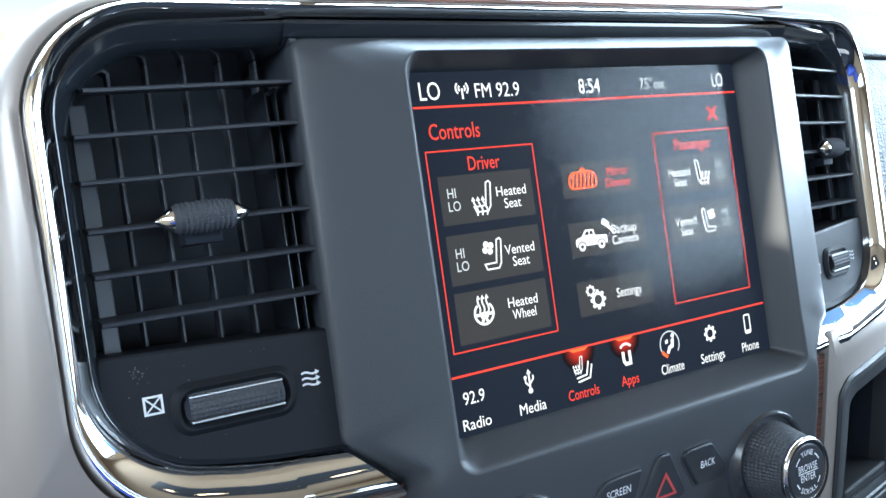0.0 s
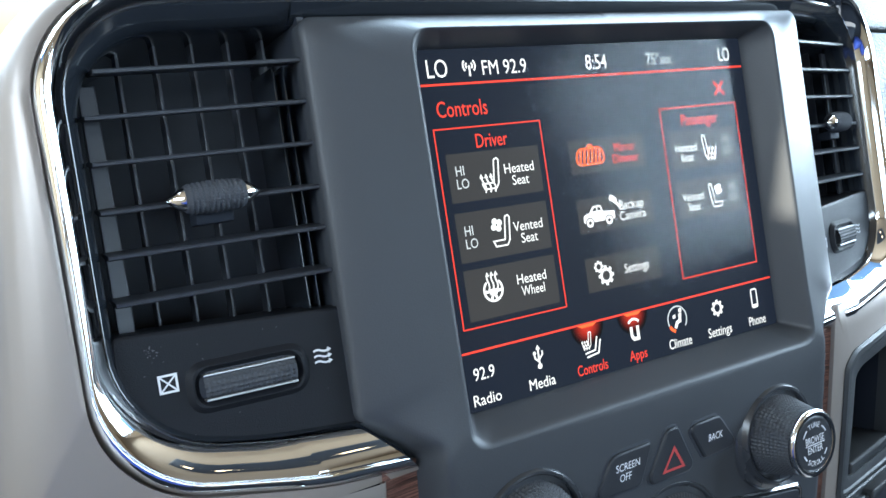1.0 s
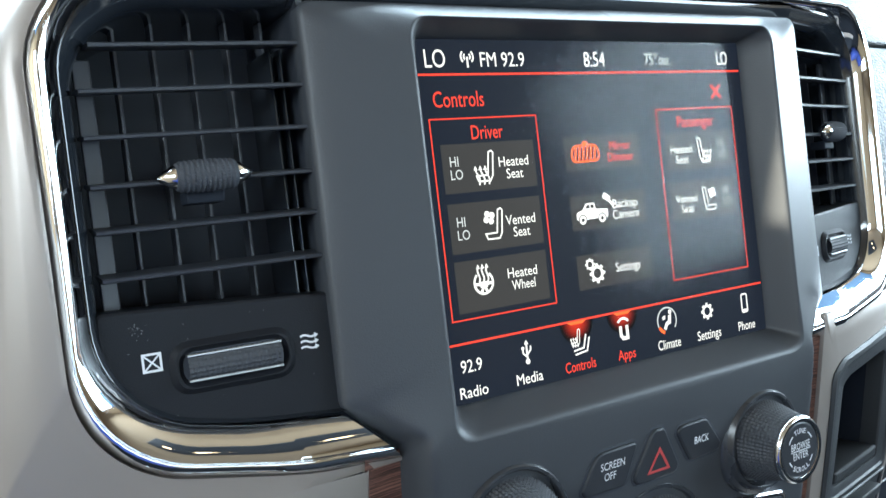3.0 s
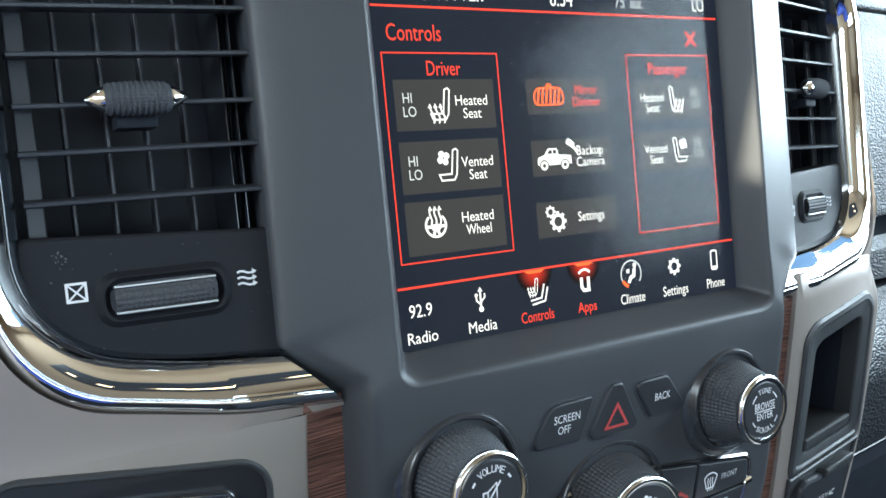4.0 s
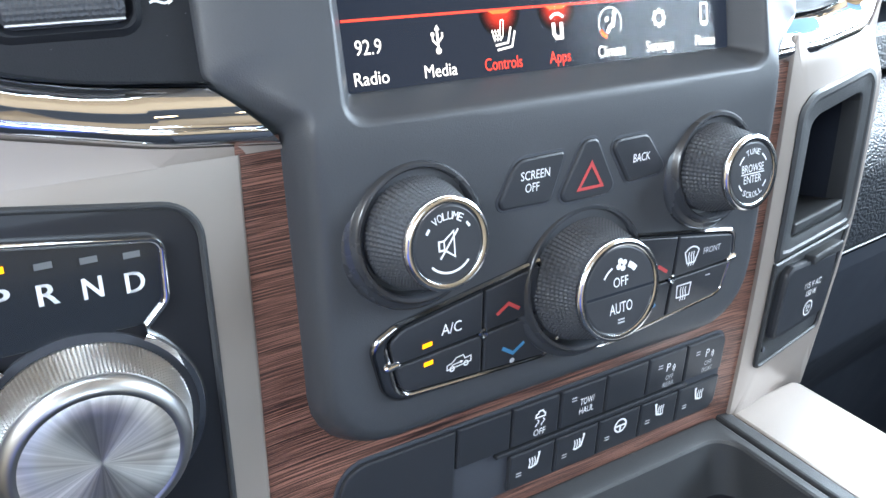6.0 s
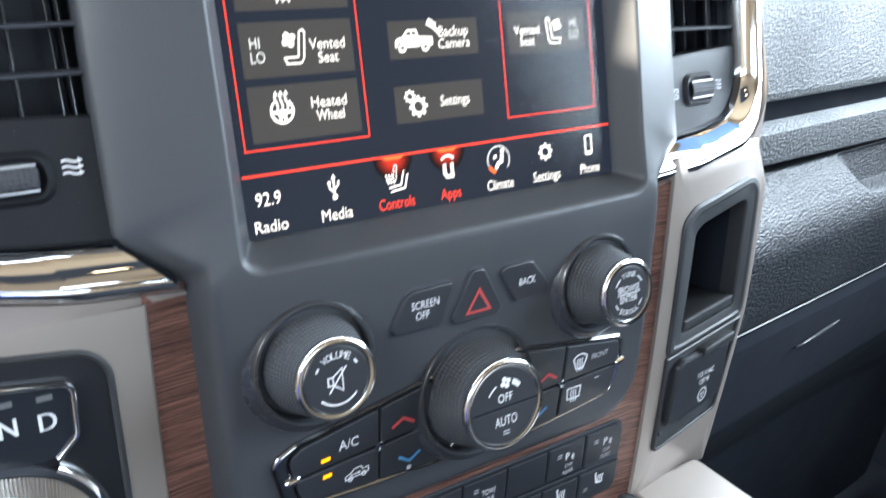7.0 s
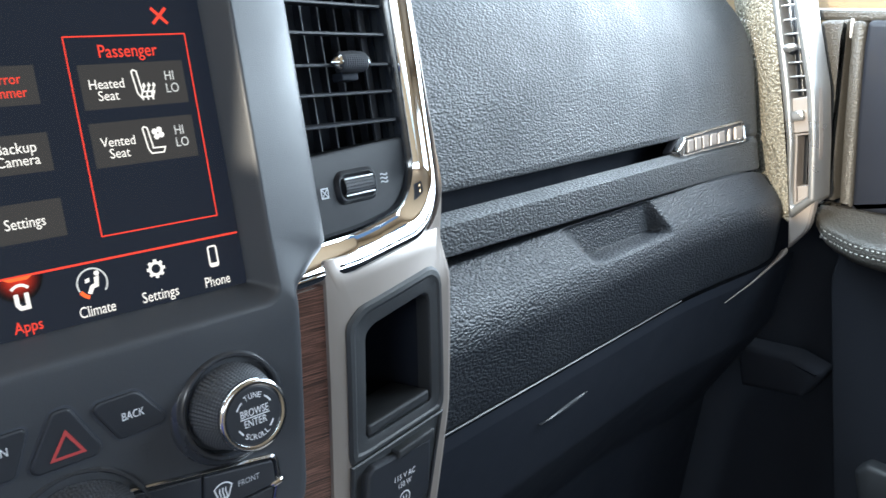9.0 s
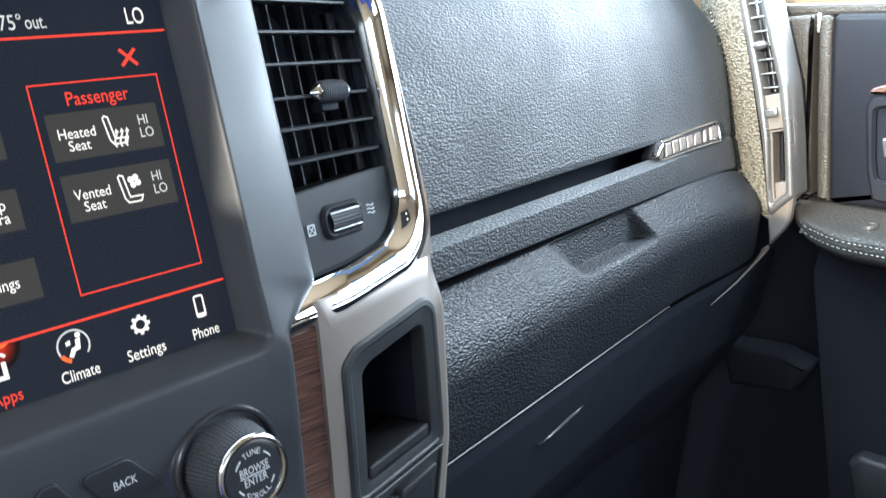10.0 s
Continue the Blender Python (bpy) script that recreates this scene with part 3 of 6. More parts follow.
def seat_sign(bm, y, cx, cz, s, flip=1, heat=True):
    """A seat's side view with heat waves or a fan."""
    X = lambda v: cx + flip * v * s
    stroke(bm, [(X(u), cz + v * s) for u, v in ((0.40, 0.92), (0.62, 1.0), (0.74, 0.88), (0.56, -0.55), (0.36, -0.86), (-0.52, -0.86), (-0.66, -0.52), (0.20, -0.50))], 0.10 * s, D, y, closed=True)
    if heat:
        for k in (-0.50, -0.14, 0.22):
            wave = [(k + 0.10 * math.sin(5.0 * v) - 0.10 * v, -1.08 + v) for v in (0, 0.2, 0.4, 0.6, 0.8, 0.95)]
            stroke(bm, [(X(u), cz + v * s) for u, v in wave], 0.11 * s, D, y - 0.0004)
            patch(bm, [(X(wave[-1][0] + u), cz + (-0.16 + v) * s) for u, v in ((-0.15, 0.0), (0.15, 0.0), (0.0, 0.28))], D, y - 0.0005)
    else:
        for k in range(4):
            a = math.pi / 2 * k + 0.5
            patch(bm, [(X(-0.30 + 0.26 * math.cos(a) + 0.21 * math.cos(b)), cz + (0.48 + 0.26 * math.sin(a) + 0.21 * math.sin(b)) * s) for b in [math.pi * 2 * i / 10 for i in range(10)]], D, y - 0.0004 - 0.0001 * k)


drawn("seat_symbol", S_WHITE, lambda bm, y: seat_sign(bm, y, 0.236, 0.636, 0.060))
drawn("seat_symbol", S_WHITE, lambda bm, y: seat_sign(bm, y, 0.248, 0.418, 0.060, heat=False))
drawn("seat_symbol", S_WHITE, lambda bm, y: seat_sign(bm, y, 1.418, 0.634, 0.056, flip=-1))
drawn("seat_symbol", S_WHITE, lambda bm, y: seat_sign(bm, y, 1.420, 0.416, 0.056, flip=-1, heat=False))


def wheel_sign(bm, y):
    cx, cz = 0.174, 0.210
    stroke(bm, arc(cx, cz, 0.041, 130, 410, 26), 0.009, D, y)
    patch(bm, [(cx - 0.016, cz - 0.018), (cx + 0.016, cz - 0.018), (cx + 0.020, cz + 0.004), (cx - 0.020, cz + 0.004)], D, y - 0.0003)
    for a in (185, 250, 290, 355):
        stroke(bm, [(cx, cz - 0.006), (cx + 0.040 * math.cos(radians(a)), cz + 0.040 * math.sin(radians(a)))], 0.011, D, y - 0.0005)
    for k in (-0.019, 0, 0.019):
        stroke(bm, [(cx + k + 0.004 * math.sin(v * 6), cz + 0.002 + v * 0.056) for v in (0, 0.2, 0.4, 0.6, 0.8, 1)], 0.0065, D, y - 0.0007)
        patch(bm, [(cx + k - 0.009, cz + 0.053), (cx + k + 0.009, cz + 0.053), (cx + k, cz + 0.070)], D, y - 0.0008)


drawn("wheel_symbol", S_WHITE, wheel_sign)


def mirror_sign(bm, y):
    stroke(bm, fillet([(0.656, 0.626), (0.806, 0.628), (0.794, 0.692), (0.664, 0.690)], [0.022, 0.022, 0.03, 0.03], 5, True), 0.008, D, y, closed=True)
    patch(bm, fillet([(0.716, 0.690), (0.750, 0.690), (0.744, 0.708), (0.722, 0.708)], [0.004] * 4, 2, True), D, y)
    for k in range(6):
        x = 0.670 + 0.020 * k
        patch(bm, [(x, 0.634), (x + 0.010, 0.634), (x + 0.019, 0.685), (x + 0.009, 0.685)], D, y - 0.0003)


drawn("mirror_symbol", S_ORANGE, mirror_sign)


def truck_sign(bm, y):
    patch(bm, fillet([(0.650, 0.392), (0.650, 0.424), (0.682, 0.432), (0.704, 0.458), (0.746, 0.458), (0.754, 0.432), (0.816, 0.428), (0.816, 0.394)], [0.008, 0.014, 0.01, 0.008, 0.006, 0.004, 0.006, 0.006], 3, True), D, y)
    for x in (0.680, 0.782):
        patch(bm, arc(x, 0.392, 0.018, 0, 360, 14)[:-1], D, y - 0.0003)
    patch(bm, [(0.792, 0.474), (0.806, 0.496), (0.838, 0.474), (0.828, 0.452)], D, y)
    stroke(bm, [(0.822, 0.466), (0.850, 0.436)], 0.012, D, y - 0.0004)


drawn("truck_symbol", S_WHITE, truck_sign)
drawn("truck_window", S_KEY, lambda bm, y: (patch(bm, [(0.697, 0.437), (0.709, 0.451), (0.721, 0.451), (0.721, 0.437)], D, y), patch(bm, [(0.726, 0.437), (0.726, 0.451), (0.740, 0.451), (0.744, 0.437)], D, y), [stroke(bm, arc(x, 0.392, 0.020, 0, 180, 10), 0.0045, D, y) for x in (0.680, 0.782)], [patch(bm, arc(x, 0.392, 0.008, 0, 360, 10)[:-1], D, y) for x in (0.680, 0.782)]), 0.0022)


def gear_sign(bm, y, cx, cz, r):
    stroke(bm, arc(cx, cz, r * 0.72, 0, 360, 24)[:-1], r * 0.34, D, y, closed=True)
    for k in range(8):
        a = 45 * k
        stroke(bm, [(cx + r * 0.8 * math.cos(radians(a)), cz + r * 0.8 * math.sin(radians(a))), (cx + r * 1.12 * math.cos(radians(a)), cz + r * 1.12 * math.sin(radians(a)))], r * 0.38, D, y - 0.0003)


drawn("gear_symbol", S_WHITE, lambda bm, y: (gear_sign(bm, y, 0.724, 0.172, 0.036), gear_sign(bm, y, 0.690, 0.212, 0.022)))
drawn("gear_symbol", S_WHITE, lambda bm, y: gear_sign(bm, y, 1.327, -0.077, 0.033))


def usb_sign(bm, y):
    at = lambda u, v: (0.333 + 0.8 * u, -0.074 + 0.8 * v)
    stroke(bm, [at(0, -0.050), at(0, 0.037)], 0.008, D, y)
    patch(bm, [at(-0.013, 0.030), at(0.013, 0.030), at(0, 0.052)], D, y - 0.0003)
    patch(bm, arc(*at(0, -0.052), 0.011, 0, 360, 10)[:-1], D, y - 0.0003)
    stroke(bm, [at(0, -0.032), at(-0.023, -0.010), at(-0.023, 0.010)], 0.0065, D, y - 0.0005)
    stroke(bm, [at(0, -0.020), at(0.023, 0.002), at(0.023, 0.020)], 0.0065, D, y - 0.0005)
    patch(bm, arc(*at(-0.023, 0.014), 0.0075, 0, 360, 8)[:-1], D, y - 0.0007)


drawn("usb_symbol", S_WHITE, usb_sign)
drawn("antenna_symbol", S_WHITE, lambda bm, y: [stroke(bm, arc(0.214, 1.048, r, a, a + 90, 8), 0.007, D, y) for r in (0.014, 0.027) for a in (-45, 135)] + [stroke(bm, [(0.214, 1.048), (0.214, 1.008)], 0.008, D, y - 0.0003)])
drawn("seats_symbol", S_WHITE, lambda bm, y: (seat_sign(bm, y, 0.574, -0.068, 0.034), stroke(bm, [(0.560, -0.118), (0.612, -0.112), (0.628, -0.060)], 0.007, D, y), stroke(bm, [(0.566, -0.134), (0.628, -0.126), (0.644, -0.074)], 0.007, D, y)))
drawn("apps_symbol", S_WHITE, lambda bm, y: (stroke(bm, [(0.814, -0.060), (0.814, -0.098), (0.824, -0.112), (0.846, -0.112)], 0.015, D, y), stroke(bm, [(0.849, -0.060), (0.849, -0.119)], 0.015, D, y - 0.0003), stroke(bm, arc(0.831, -0.066, 0.036, 38, 142, 10), 0.010, D, y)))
drawn("climate_symbol", S_WHITE, lambda bm, y: (patch(bm, [(1.088, -0.058), (1.106, -0.054), (1.100, -0.094), (1.082, -0.098), (1.070, -0.118), (1.056, -0.112), (1.070, -0.086), (1.086, -0.080)], D, y), patch(bm, arc(1.100, -0.044, 0.010, 0, 360, 10)[:-1], D, y), patch(bm, [(1.054, -0.060), (1.070, -0.055), (1.070, -0.071), (1.054, -0.074)], D, y)))
drawn("dial_ring", S_DIM, lambda bm, y: stroke(bm, arc(1.079, -0.078, 0.055, -40, 205, 26), 0.006, D, y))
drawn("dial_mark", S_ORANGE, lambda bm, y: stroke(bm, arc(1.079, -0.078, 0.053, 208, 250, 8), 0.014, D, y))
drawn("phone_symbol", S_WHITE, lambda bm, y: (stroke(bm, rrect(1.554, -0.118, 1.590, -0.036, 0.008, 3), 0.007, D, y, closed=True), patch(bm, [(1.556, -0.116), (1.588, -0.116), (1.588, -0.104), (1.556, -0.104)], D, y - 0.0003)))


def glow_fan(bm, y, cx):
    patch(bm, [(cx, -0.006), *arc(cx, -0.006, 0.085, 180, 360, 16)], D, y)


for x in (0.587, 0.831):
    drawn("tab_glow", S_GLOW, lambda bm, y, x=x: glow_fan(bm, y, x), 0.0042)
    drawn("tab_mark", S_ORANGE, lambda bm, y, x=x: patch(bm, [(x - 0.05, -0.002), (x + 0.05, -0.002), (x + 0.03, -0.014), (x - 0.03, -0.014)], D, y), 0.0026)


# ---- air vents ----
def air_vent(side):
    """One louvred outlet with its slider and shut-off wheel. side 1: driver's, -1: passenger's."""
    X = (lambda x: x) if side > 0 else mirrored
    span = lambda a, b: (min(X(a), X(b)), max(X(a), X(b)))
    vent = thing("air_vent", (X(-0.8), 0.2, 0.1), "black louvred air vent with chrome-tipped slider" if side > 0 else "black louvred air vent beside the glove box", "air vent", "vents of the centre stack")
    WINGED.add(vent)
    # liner that falls back from the chrome to the louvres
    if side > 0:
        edge = fillet([(-0.40, -0.142), (-0.75, -0.113), (-1.185, -0.026), (-1.183, 1.293), (-0.40, 1.296)], [0, 1.5, 0.35, 0.30, 0], 12)
        inner = fillet([(-0.40, -0.130), (-0.75, -0.100), (-1.150, 0.006), (-1.140, 1.215), (-0.40, 1.225)], [0, 1.5, 0.32, 0.27, 0], 12)
    else:
        edge = fillet([(-0.40, -0.115), (-0.75, -0.105), (-1.188, -0.04), (-1.183, 1.293), (-0.40, 1.296)], [0, 2.4, 0.26, 0.30, 0], 12)
        inner = fillet([(-0.40, -0.095), (-0.75, -0.085), (-1.150, -0.01), (-1.140, 1.215), (-0.40, 1.225)], [0, 2.4, 0.24, 0.27, 0], 12)
    edge, inner = [(X(x), z) for x, z in edge], [(X(x), z) for x, z in inner]
    part("liner", shape(band, edge, inner, [(0, 0.036), (0.15, 0.030), (0.4, 0.045), (0.8, 0.075), (1.0, 0.11), (1.03, 0.17), (1.03, 0.62)]), PIANO, vent, "gloss black liner", angle=60)
    a, b = span(-1.20, -0.36)
    duct = bmesh.new()
    box(duct, a, 0.60, -0.1, b, 0.62, 1.26)
    part("duct_back", duct, VOID, vent)
    wall = bmesh.new()
    box(wall, *(lambda p: (p[0], 0.06, 0.2, p[1], 0.6, 1.24))(span(-0.43, -0.405)))
    part("duct_side", wall, SLAT, vent)
    floor_ = bmesh.new()
    box(floor_, a, 0.10, 0.215, b, 0.6, 0.25)
    part("duct_floor", floor_, SLAT, vent)
    # upright vanes behind the louvres
    for i in range(6):
        x = -1.100 + 0.122 * i
        vane = bmesh.new()
        p, q = span(x, x + 0.011)
        box(vane, p, 0.27, 0.25, q, 0.33, 1.22, 0.003)
        part("vane", vane, VANE, vent)
    plate_end = bmesh.new()
    p, q = span(-1.118, -1.066)
    box(plate_end, p, 0.18, 0.25, q, 0.20, 1.08, 0.004)
    part("vane_link", plate_end, VANE, vent)
    for x in (-0.505, -0.470):
        slot = bmesh.new()
        p, q = span(x, x + 0.006)
        box(slot, p, 0.16, 0.25, q, 0.40, 1.10, 0.002)
        part("duct_rib", slot, PIANO, vent)
    # louvres
    for z in (1.098, 0.960, 0.820, 0.672, 0.535, 0.390):
        louvre = bmesh.new()
        left = -1.128 if z < 1.05 else -1.085
        p, q = span(left, -0.425)
        rows = []
        for y, dz in ((0.185, 0.022), (0.185, 0.010), (0.062, -0.008), (0.054, -0.005), (0.052, 0.003), (0.058, 0.008)):
            rows.append([louvre.verts.new((x, y, z + dz)) for x in (p, q)])
        bridge(louvre, rows + [rows[0]], closed=False)
        louvre.faces.new([r[0] for r in rows])
        louvre.faces.new([r[1] for r in rows[::-1]])
        part("louvre", louvre, SLAT, vent)
    # slider on the fourth louvre
    cx = -0.795 if side > 0 else 2.505
    slider = part("slider", shape(lathe, [(0.034, -0.096), (0.041, -0.090), *[(0.043 + 0.005 * math.cos(math.pi * (k - 11) / 24) + 0.003 * (k % 2), -0.085 + 0.17 * k / 22) for k in range(23)], (0.041, 0.090), (0.034, 0.096)], (cx, 0.035, 0.682), (1, 0, 0), 64, lambda i, j: 1.05 if i % 2 and j % 2 else 1.0), VOID, vent, "dotted rubber slider", angle=4)
    for s in (-1, 1):
        part("tip", shape(lathe, [(0.032, 0.088), (0.037, 0.094), (0.034, 0.105), (0.021, 0.126), (0.008, 0.142), (0.002, 0.146)], (cx, 0.035, 0.682), (s, 0, 0), 24), CHROME, slider, "chrome tip")
    tab = bmesh.new()
    box(tab, cx - 0.060, 0.062, 0.598, cx + 0.060, 0.15, 0.640, 0.008)
    part("slider_tab", tab, DEEP, vent)
    # closing plate below, with the wheel in a dished surround
    foot = [(-0.40, -0.148), (-0.75, -0.114), (-1.178, -0.022)] if side > 0 else [(-0.40, -0.128), (-0.75, -0.108), (-1.178, -0.035)]
    lower = fillet([(-0.40, 0.262), *foot, (-1.165, 0.300)], [0.02, 0.02, 1.5, 0.30, 0.03], 12, True)
    part("plate", shape(solid, [(X(x), z) for x, z in lower], 0.062, 0.30, 0.012, flat(0.0)), PLATE, vent, "charcoal plate")
    wx, wz, w, h = (-0.772, 0.092, 0.155, 0.046) if side > 0 else (2.425, 0.096, 0.112, 0.044)
    part("wheel_surround", shape(hoop, rrect(wx - w - 0.042, wz - h - 0.038, wx + w + 0.042, wz + h + 0.038, 0.06), rrect(wx - w, wz - h, wx + w, wz + h, 0.035), 0.044, 0.066, 0.018, flat(0.0)), PLATE, vent)
    well = bmesh.new()
    solid(well, rrect(wx - w - 0.004, wz - h - 0.004, wx + w + 0.004, wz + h + 0.004, 0.03), 0.060, 0.075, 0.001, flat(0.0))
    part("wheel_well", well, VOID, vent)

    def drum(bm):
        rows = []
        n, m = 13, 36
        for j in range(n + 1):
            a = radians(-62 + 124 * j / n)
            row = []
            for i in range(m + 1):
                r = 0.046 + (0.0045 if (i % 2 and j % 2) else 0.0)
                row.append(bm.verts.new((wx - w * 0.95 + 2 * w * 0.95 * i / m, 0.068 - r * math.cos(a) * 0.95, wz + r * math.sin(a))))
            rows.append(row)
        bridge(bm, rows, closed=False)

    wheel = part("thumbwheel", shape(drum), RUBBER, vent, "dotted rubber thumbwheel", angle=3)
    for s in (-1, 1):
        bar = bmesh.new()
        box(bar, wx - w * 0.95, 0.031, wz + s * 0.039 - 0.0035, wx + w * 0.95, 0.062, wz + s * 0.039 + 0.0035, 0.0015)
        part("chrome_edge", bar, ALU, wheel, "chrome edge")
    mark = bmesh.new()
    stroke(mark, rrect(wx + w * 0.78, wz - 0.016, wx + w * 0.88, wz + 0.018, 0.006, 3), 0.006, flat(0.008), 0, closed=True)
    part("notch_mark", mark, VOID, wheel)
    # printed signs
    sx, sz, q = (-1.018, 0.127, 0.026) if side > 0 else (2.196, 0.087, 0.022)
    part("closed_sign", shape(lambda bm: (stroke(bm, [(sx - q, sz - q), (sx + q, sz - q), (sx + q, sz + q), (sx - q, sz + q)], 0.007, flat(0.0605), 0, closed=True), stroke(bm, [(sx - q, sz - q), (sx + q, sz + q)], 0.005, flat(0.0602), 0), stroke(bm, [(sx - q, sz + q), (sx + q, sz - q)], 0.005, flat(0.0599), 0))), PRINT if side > 0 else PRINT_GREY, vent)
    ax, az = (-0.522, 0.110) if side > 0 else (2.640, 0.105)

    def arrows(bm):
        for k in (-0.019, 0.0, 0.019):
            stroke(bm, [(ax - 0.030 + 0.05 * v, az + k + 0.004 * math.sin(6.0 * v)) for v in (0, 0.2, 0.4, 0.6, 0.8, 1)], 0.0065, flat(0.0605), 0)
            patch(bm, [(ax + 0.018, az + k + 0.009), (ax + 0.018, az + k - 0.009), (ax + 0.032, az + k)], flat(0.0600), 0)

    part("open_sign", shape(arrows), PRINT if side > 0 else PRINT_GREY, vent)


air_vent(1)
air_vent(-1)


def dust(bm):
    """Pale specks lying on the driver's vent plate, thickest in one spot."""
    rnd = random.Random(5)
    for k in range(58):
        if k < 30:
            x, z = rnd.gauss(-1.05, 0.012), rnd.gauss(0.236, 0.014)
        else:
            x, z = rnd.uniform(-1.10, -0.42), rnd.uniform(-0.06, 0.25)
        if z > 0.255:
            continue
        r, a = rnd.uniform(0.0009, 0.0022), rnd.uniform(0, 3)
        patch(bm, [(x + r * math.cos(a + q), z + r * rnd.uniform(0.6, 1.2) * math.sin(a + q)) for q in (0, 1.6, 3.1, 4.7)], lambda u, v: 0.0608 + swing(u, v), 0)


solo("dust", shape(dust), DUST, (-0.8, 0.06, 0.1), "fine pale dust specks on the black vent plate", "dust", kind="stuff")


# ---- knobs and keys of the control face ----
def control(x, z):
    """The head unit's lower face."""
    return base(z) - 0.14


AXIS = Vector((0, -1, -0.08)).normalized()


def rotary(name, x, z, r_base, r_top, tall, label, face_parts, owner):
    """A knurled knob with a chrome ring and a printed cap."""
    foot = Vector((x, control(x, z) + 0.01, z))
    n, around = 20, 2 * round(r_base * 370)
    skirt = [(r_base + 0.003, -0.05), (r_base + 0.003, 0.018)]
    grip = skirt + [(r_base + (r_top - r_base) * k / n, 0.022 + (tall - 0.045) * k / n) for k in range(n + 1)]
    knob = part(name, shape(lathe, grip, foot, AXIS, around, lambda i, j: 1.0 + (0.0075 / r_base if i % 2 and j % 2 and 2 <= j < len(grip) - 1 else 0.0)), RUBBER, owner, label, angle=4)
    part("collar", shape(lathe, [(r_base + 0.080, -0.06), (r_base + 0.080, -0.002), (r_base + 0.075, 0.012), (r_base + 0.066, 0.019), (r_base + 0.054, 0.021), (r_base + 0.050, 0.025), (r_base + 0.047, 0.043), (r_base + 0.040, 0.050), (r_base + 0.029, 0.050), (r_base + 0.023, 0.044), (r_base + 0.019, 0.0), (r_base + 0.018, -0.06)], foot, AXIS, 96), COLLAR, knob, angle=40)
    part("chrome_ring", shape(lathe, [(r_top - 0.004, tall - 0.028), (r_top + 0.007, tall - 0.022), (r_top + 0.009, tall - 0.010), (r_top + 0.005, tall + 0.002), (r_top - 0.006, tall + 0.006), (r_top - 0.018, tall + 0.002), (r_top - 0.02, tall - 0.01)], foot, AXIS, 96), SATIN, knob, "chrome ring", angle=60)
    cap = part("cap", shape(lathe, [(r_top - 0.018, tall - 0.02), (r_top - 0.018, tall - 0.003), (r_top - 0.026, tall + 0.001), (0.01, tall + 0.003)], foot, AXIS, 64), KEY, knob, "satin black cap")
    top = foot + AXIS * (tall + 0.0045)

    def face(px, pz):
        return top.y - (pz - top.z) * 0.08

    for nm, mat, build in face_parts(top.x, top.z, face):
        bm = bmesh.new()
        build(bm)
        part(nm, bm, mat, knob)
    return knob


def round_word(bm, text, cx, cz, r, a0, a1, h, face, up=True):
    """Letters set round an arc."""
    n = len(text)
    for i, ch in enumerate(text):
        a = a0 + (a1 - a0) * (i + 0.5) / n
        w = h * (0.35 if ch == "I" else 0.72)
        letters(bm, ch, cx + r * math.cos(radians(a)), cz + r * math.sin(radians(a)), w, h, face, 0, turn=(a - 90 if up else a + 90))


def volume_face(cx, cz, f):
    return [
        ("word", PRINT, lambda bm: round_word(bm, "VOLUME", cx, cz, 0.090, 126, 54, 0.025, f)),
        ("arc_line", PRINT, lambda bm: (stroke(bm, arc(cx, cz, 0.088, 150, 138, 4), 0.008, f, 0), stroke(bm, arc(cx, cz, 0.088, 42, 30, 4), 0.008, f, 0), stroke(bm, arc(cx, cz, 0.088, 222, 318, 16), 0.007, f, 0))),
        ("mute_sign", PRINT, lambda bm: (stroke(bm, [(cx - 0.036, cz - 0.014), (cx - 0.018, cz - 0.014), (cx + 0.018, cz - 0.040), (cx + 0.018, cz + 0.040), (cx - 0.018, cz + 0.014), (cx - 0.036, cz + 0.014)], 0.006, f, 0, closed=True), stroke(bm, [(cx - 0.018, cz - 0.014), (cx - 0.018, cz + 0.014)], 0.005, f, -0.0003), stroke(bm, [(cx - 0.034, cz - 0.040), (cx + 0.034, cz + 0.044)], 0.006, f, -0.0005))),
    ]


def browse_face(cx, cz, f):
    return [
        ("word", PRINT, lambda bm: letters(bm, "BROWSE", cx, cz + 0.020, 0.122, 0.030, f, 0)),
        ("word", PRINT, lambda bm: letters(bm, "ENTER", cx, cz - 0.022, 0.098, 0.030, f, 0)),
        ("rule", PRINT, lambda bm: stroke(bm, [(cx - 0.064, cz - 0.001), (cx + 0.064, cz - 0.001)], 0.004, f, 0)),
        ("word", PRINT, lambda bm: round_word(bm, "TUNE", cx, cz, 0.084, 118, 62, 0.022, f)),
        ("word", PRINT, lambda bm: round_word(bm, "SCROLL", cx, cz, 0.084, 232, 308, 0.022, f, up=False)),
        ("arc_line", PRINT, lambda bm: [stroke(bm, arc(cx, cz, 0.084, a, b, 6), 0.006, f, 0) for a, b in ((152, 126), (54, 28), (206, 226), (314, 334))]),
    ]


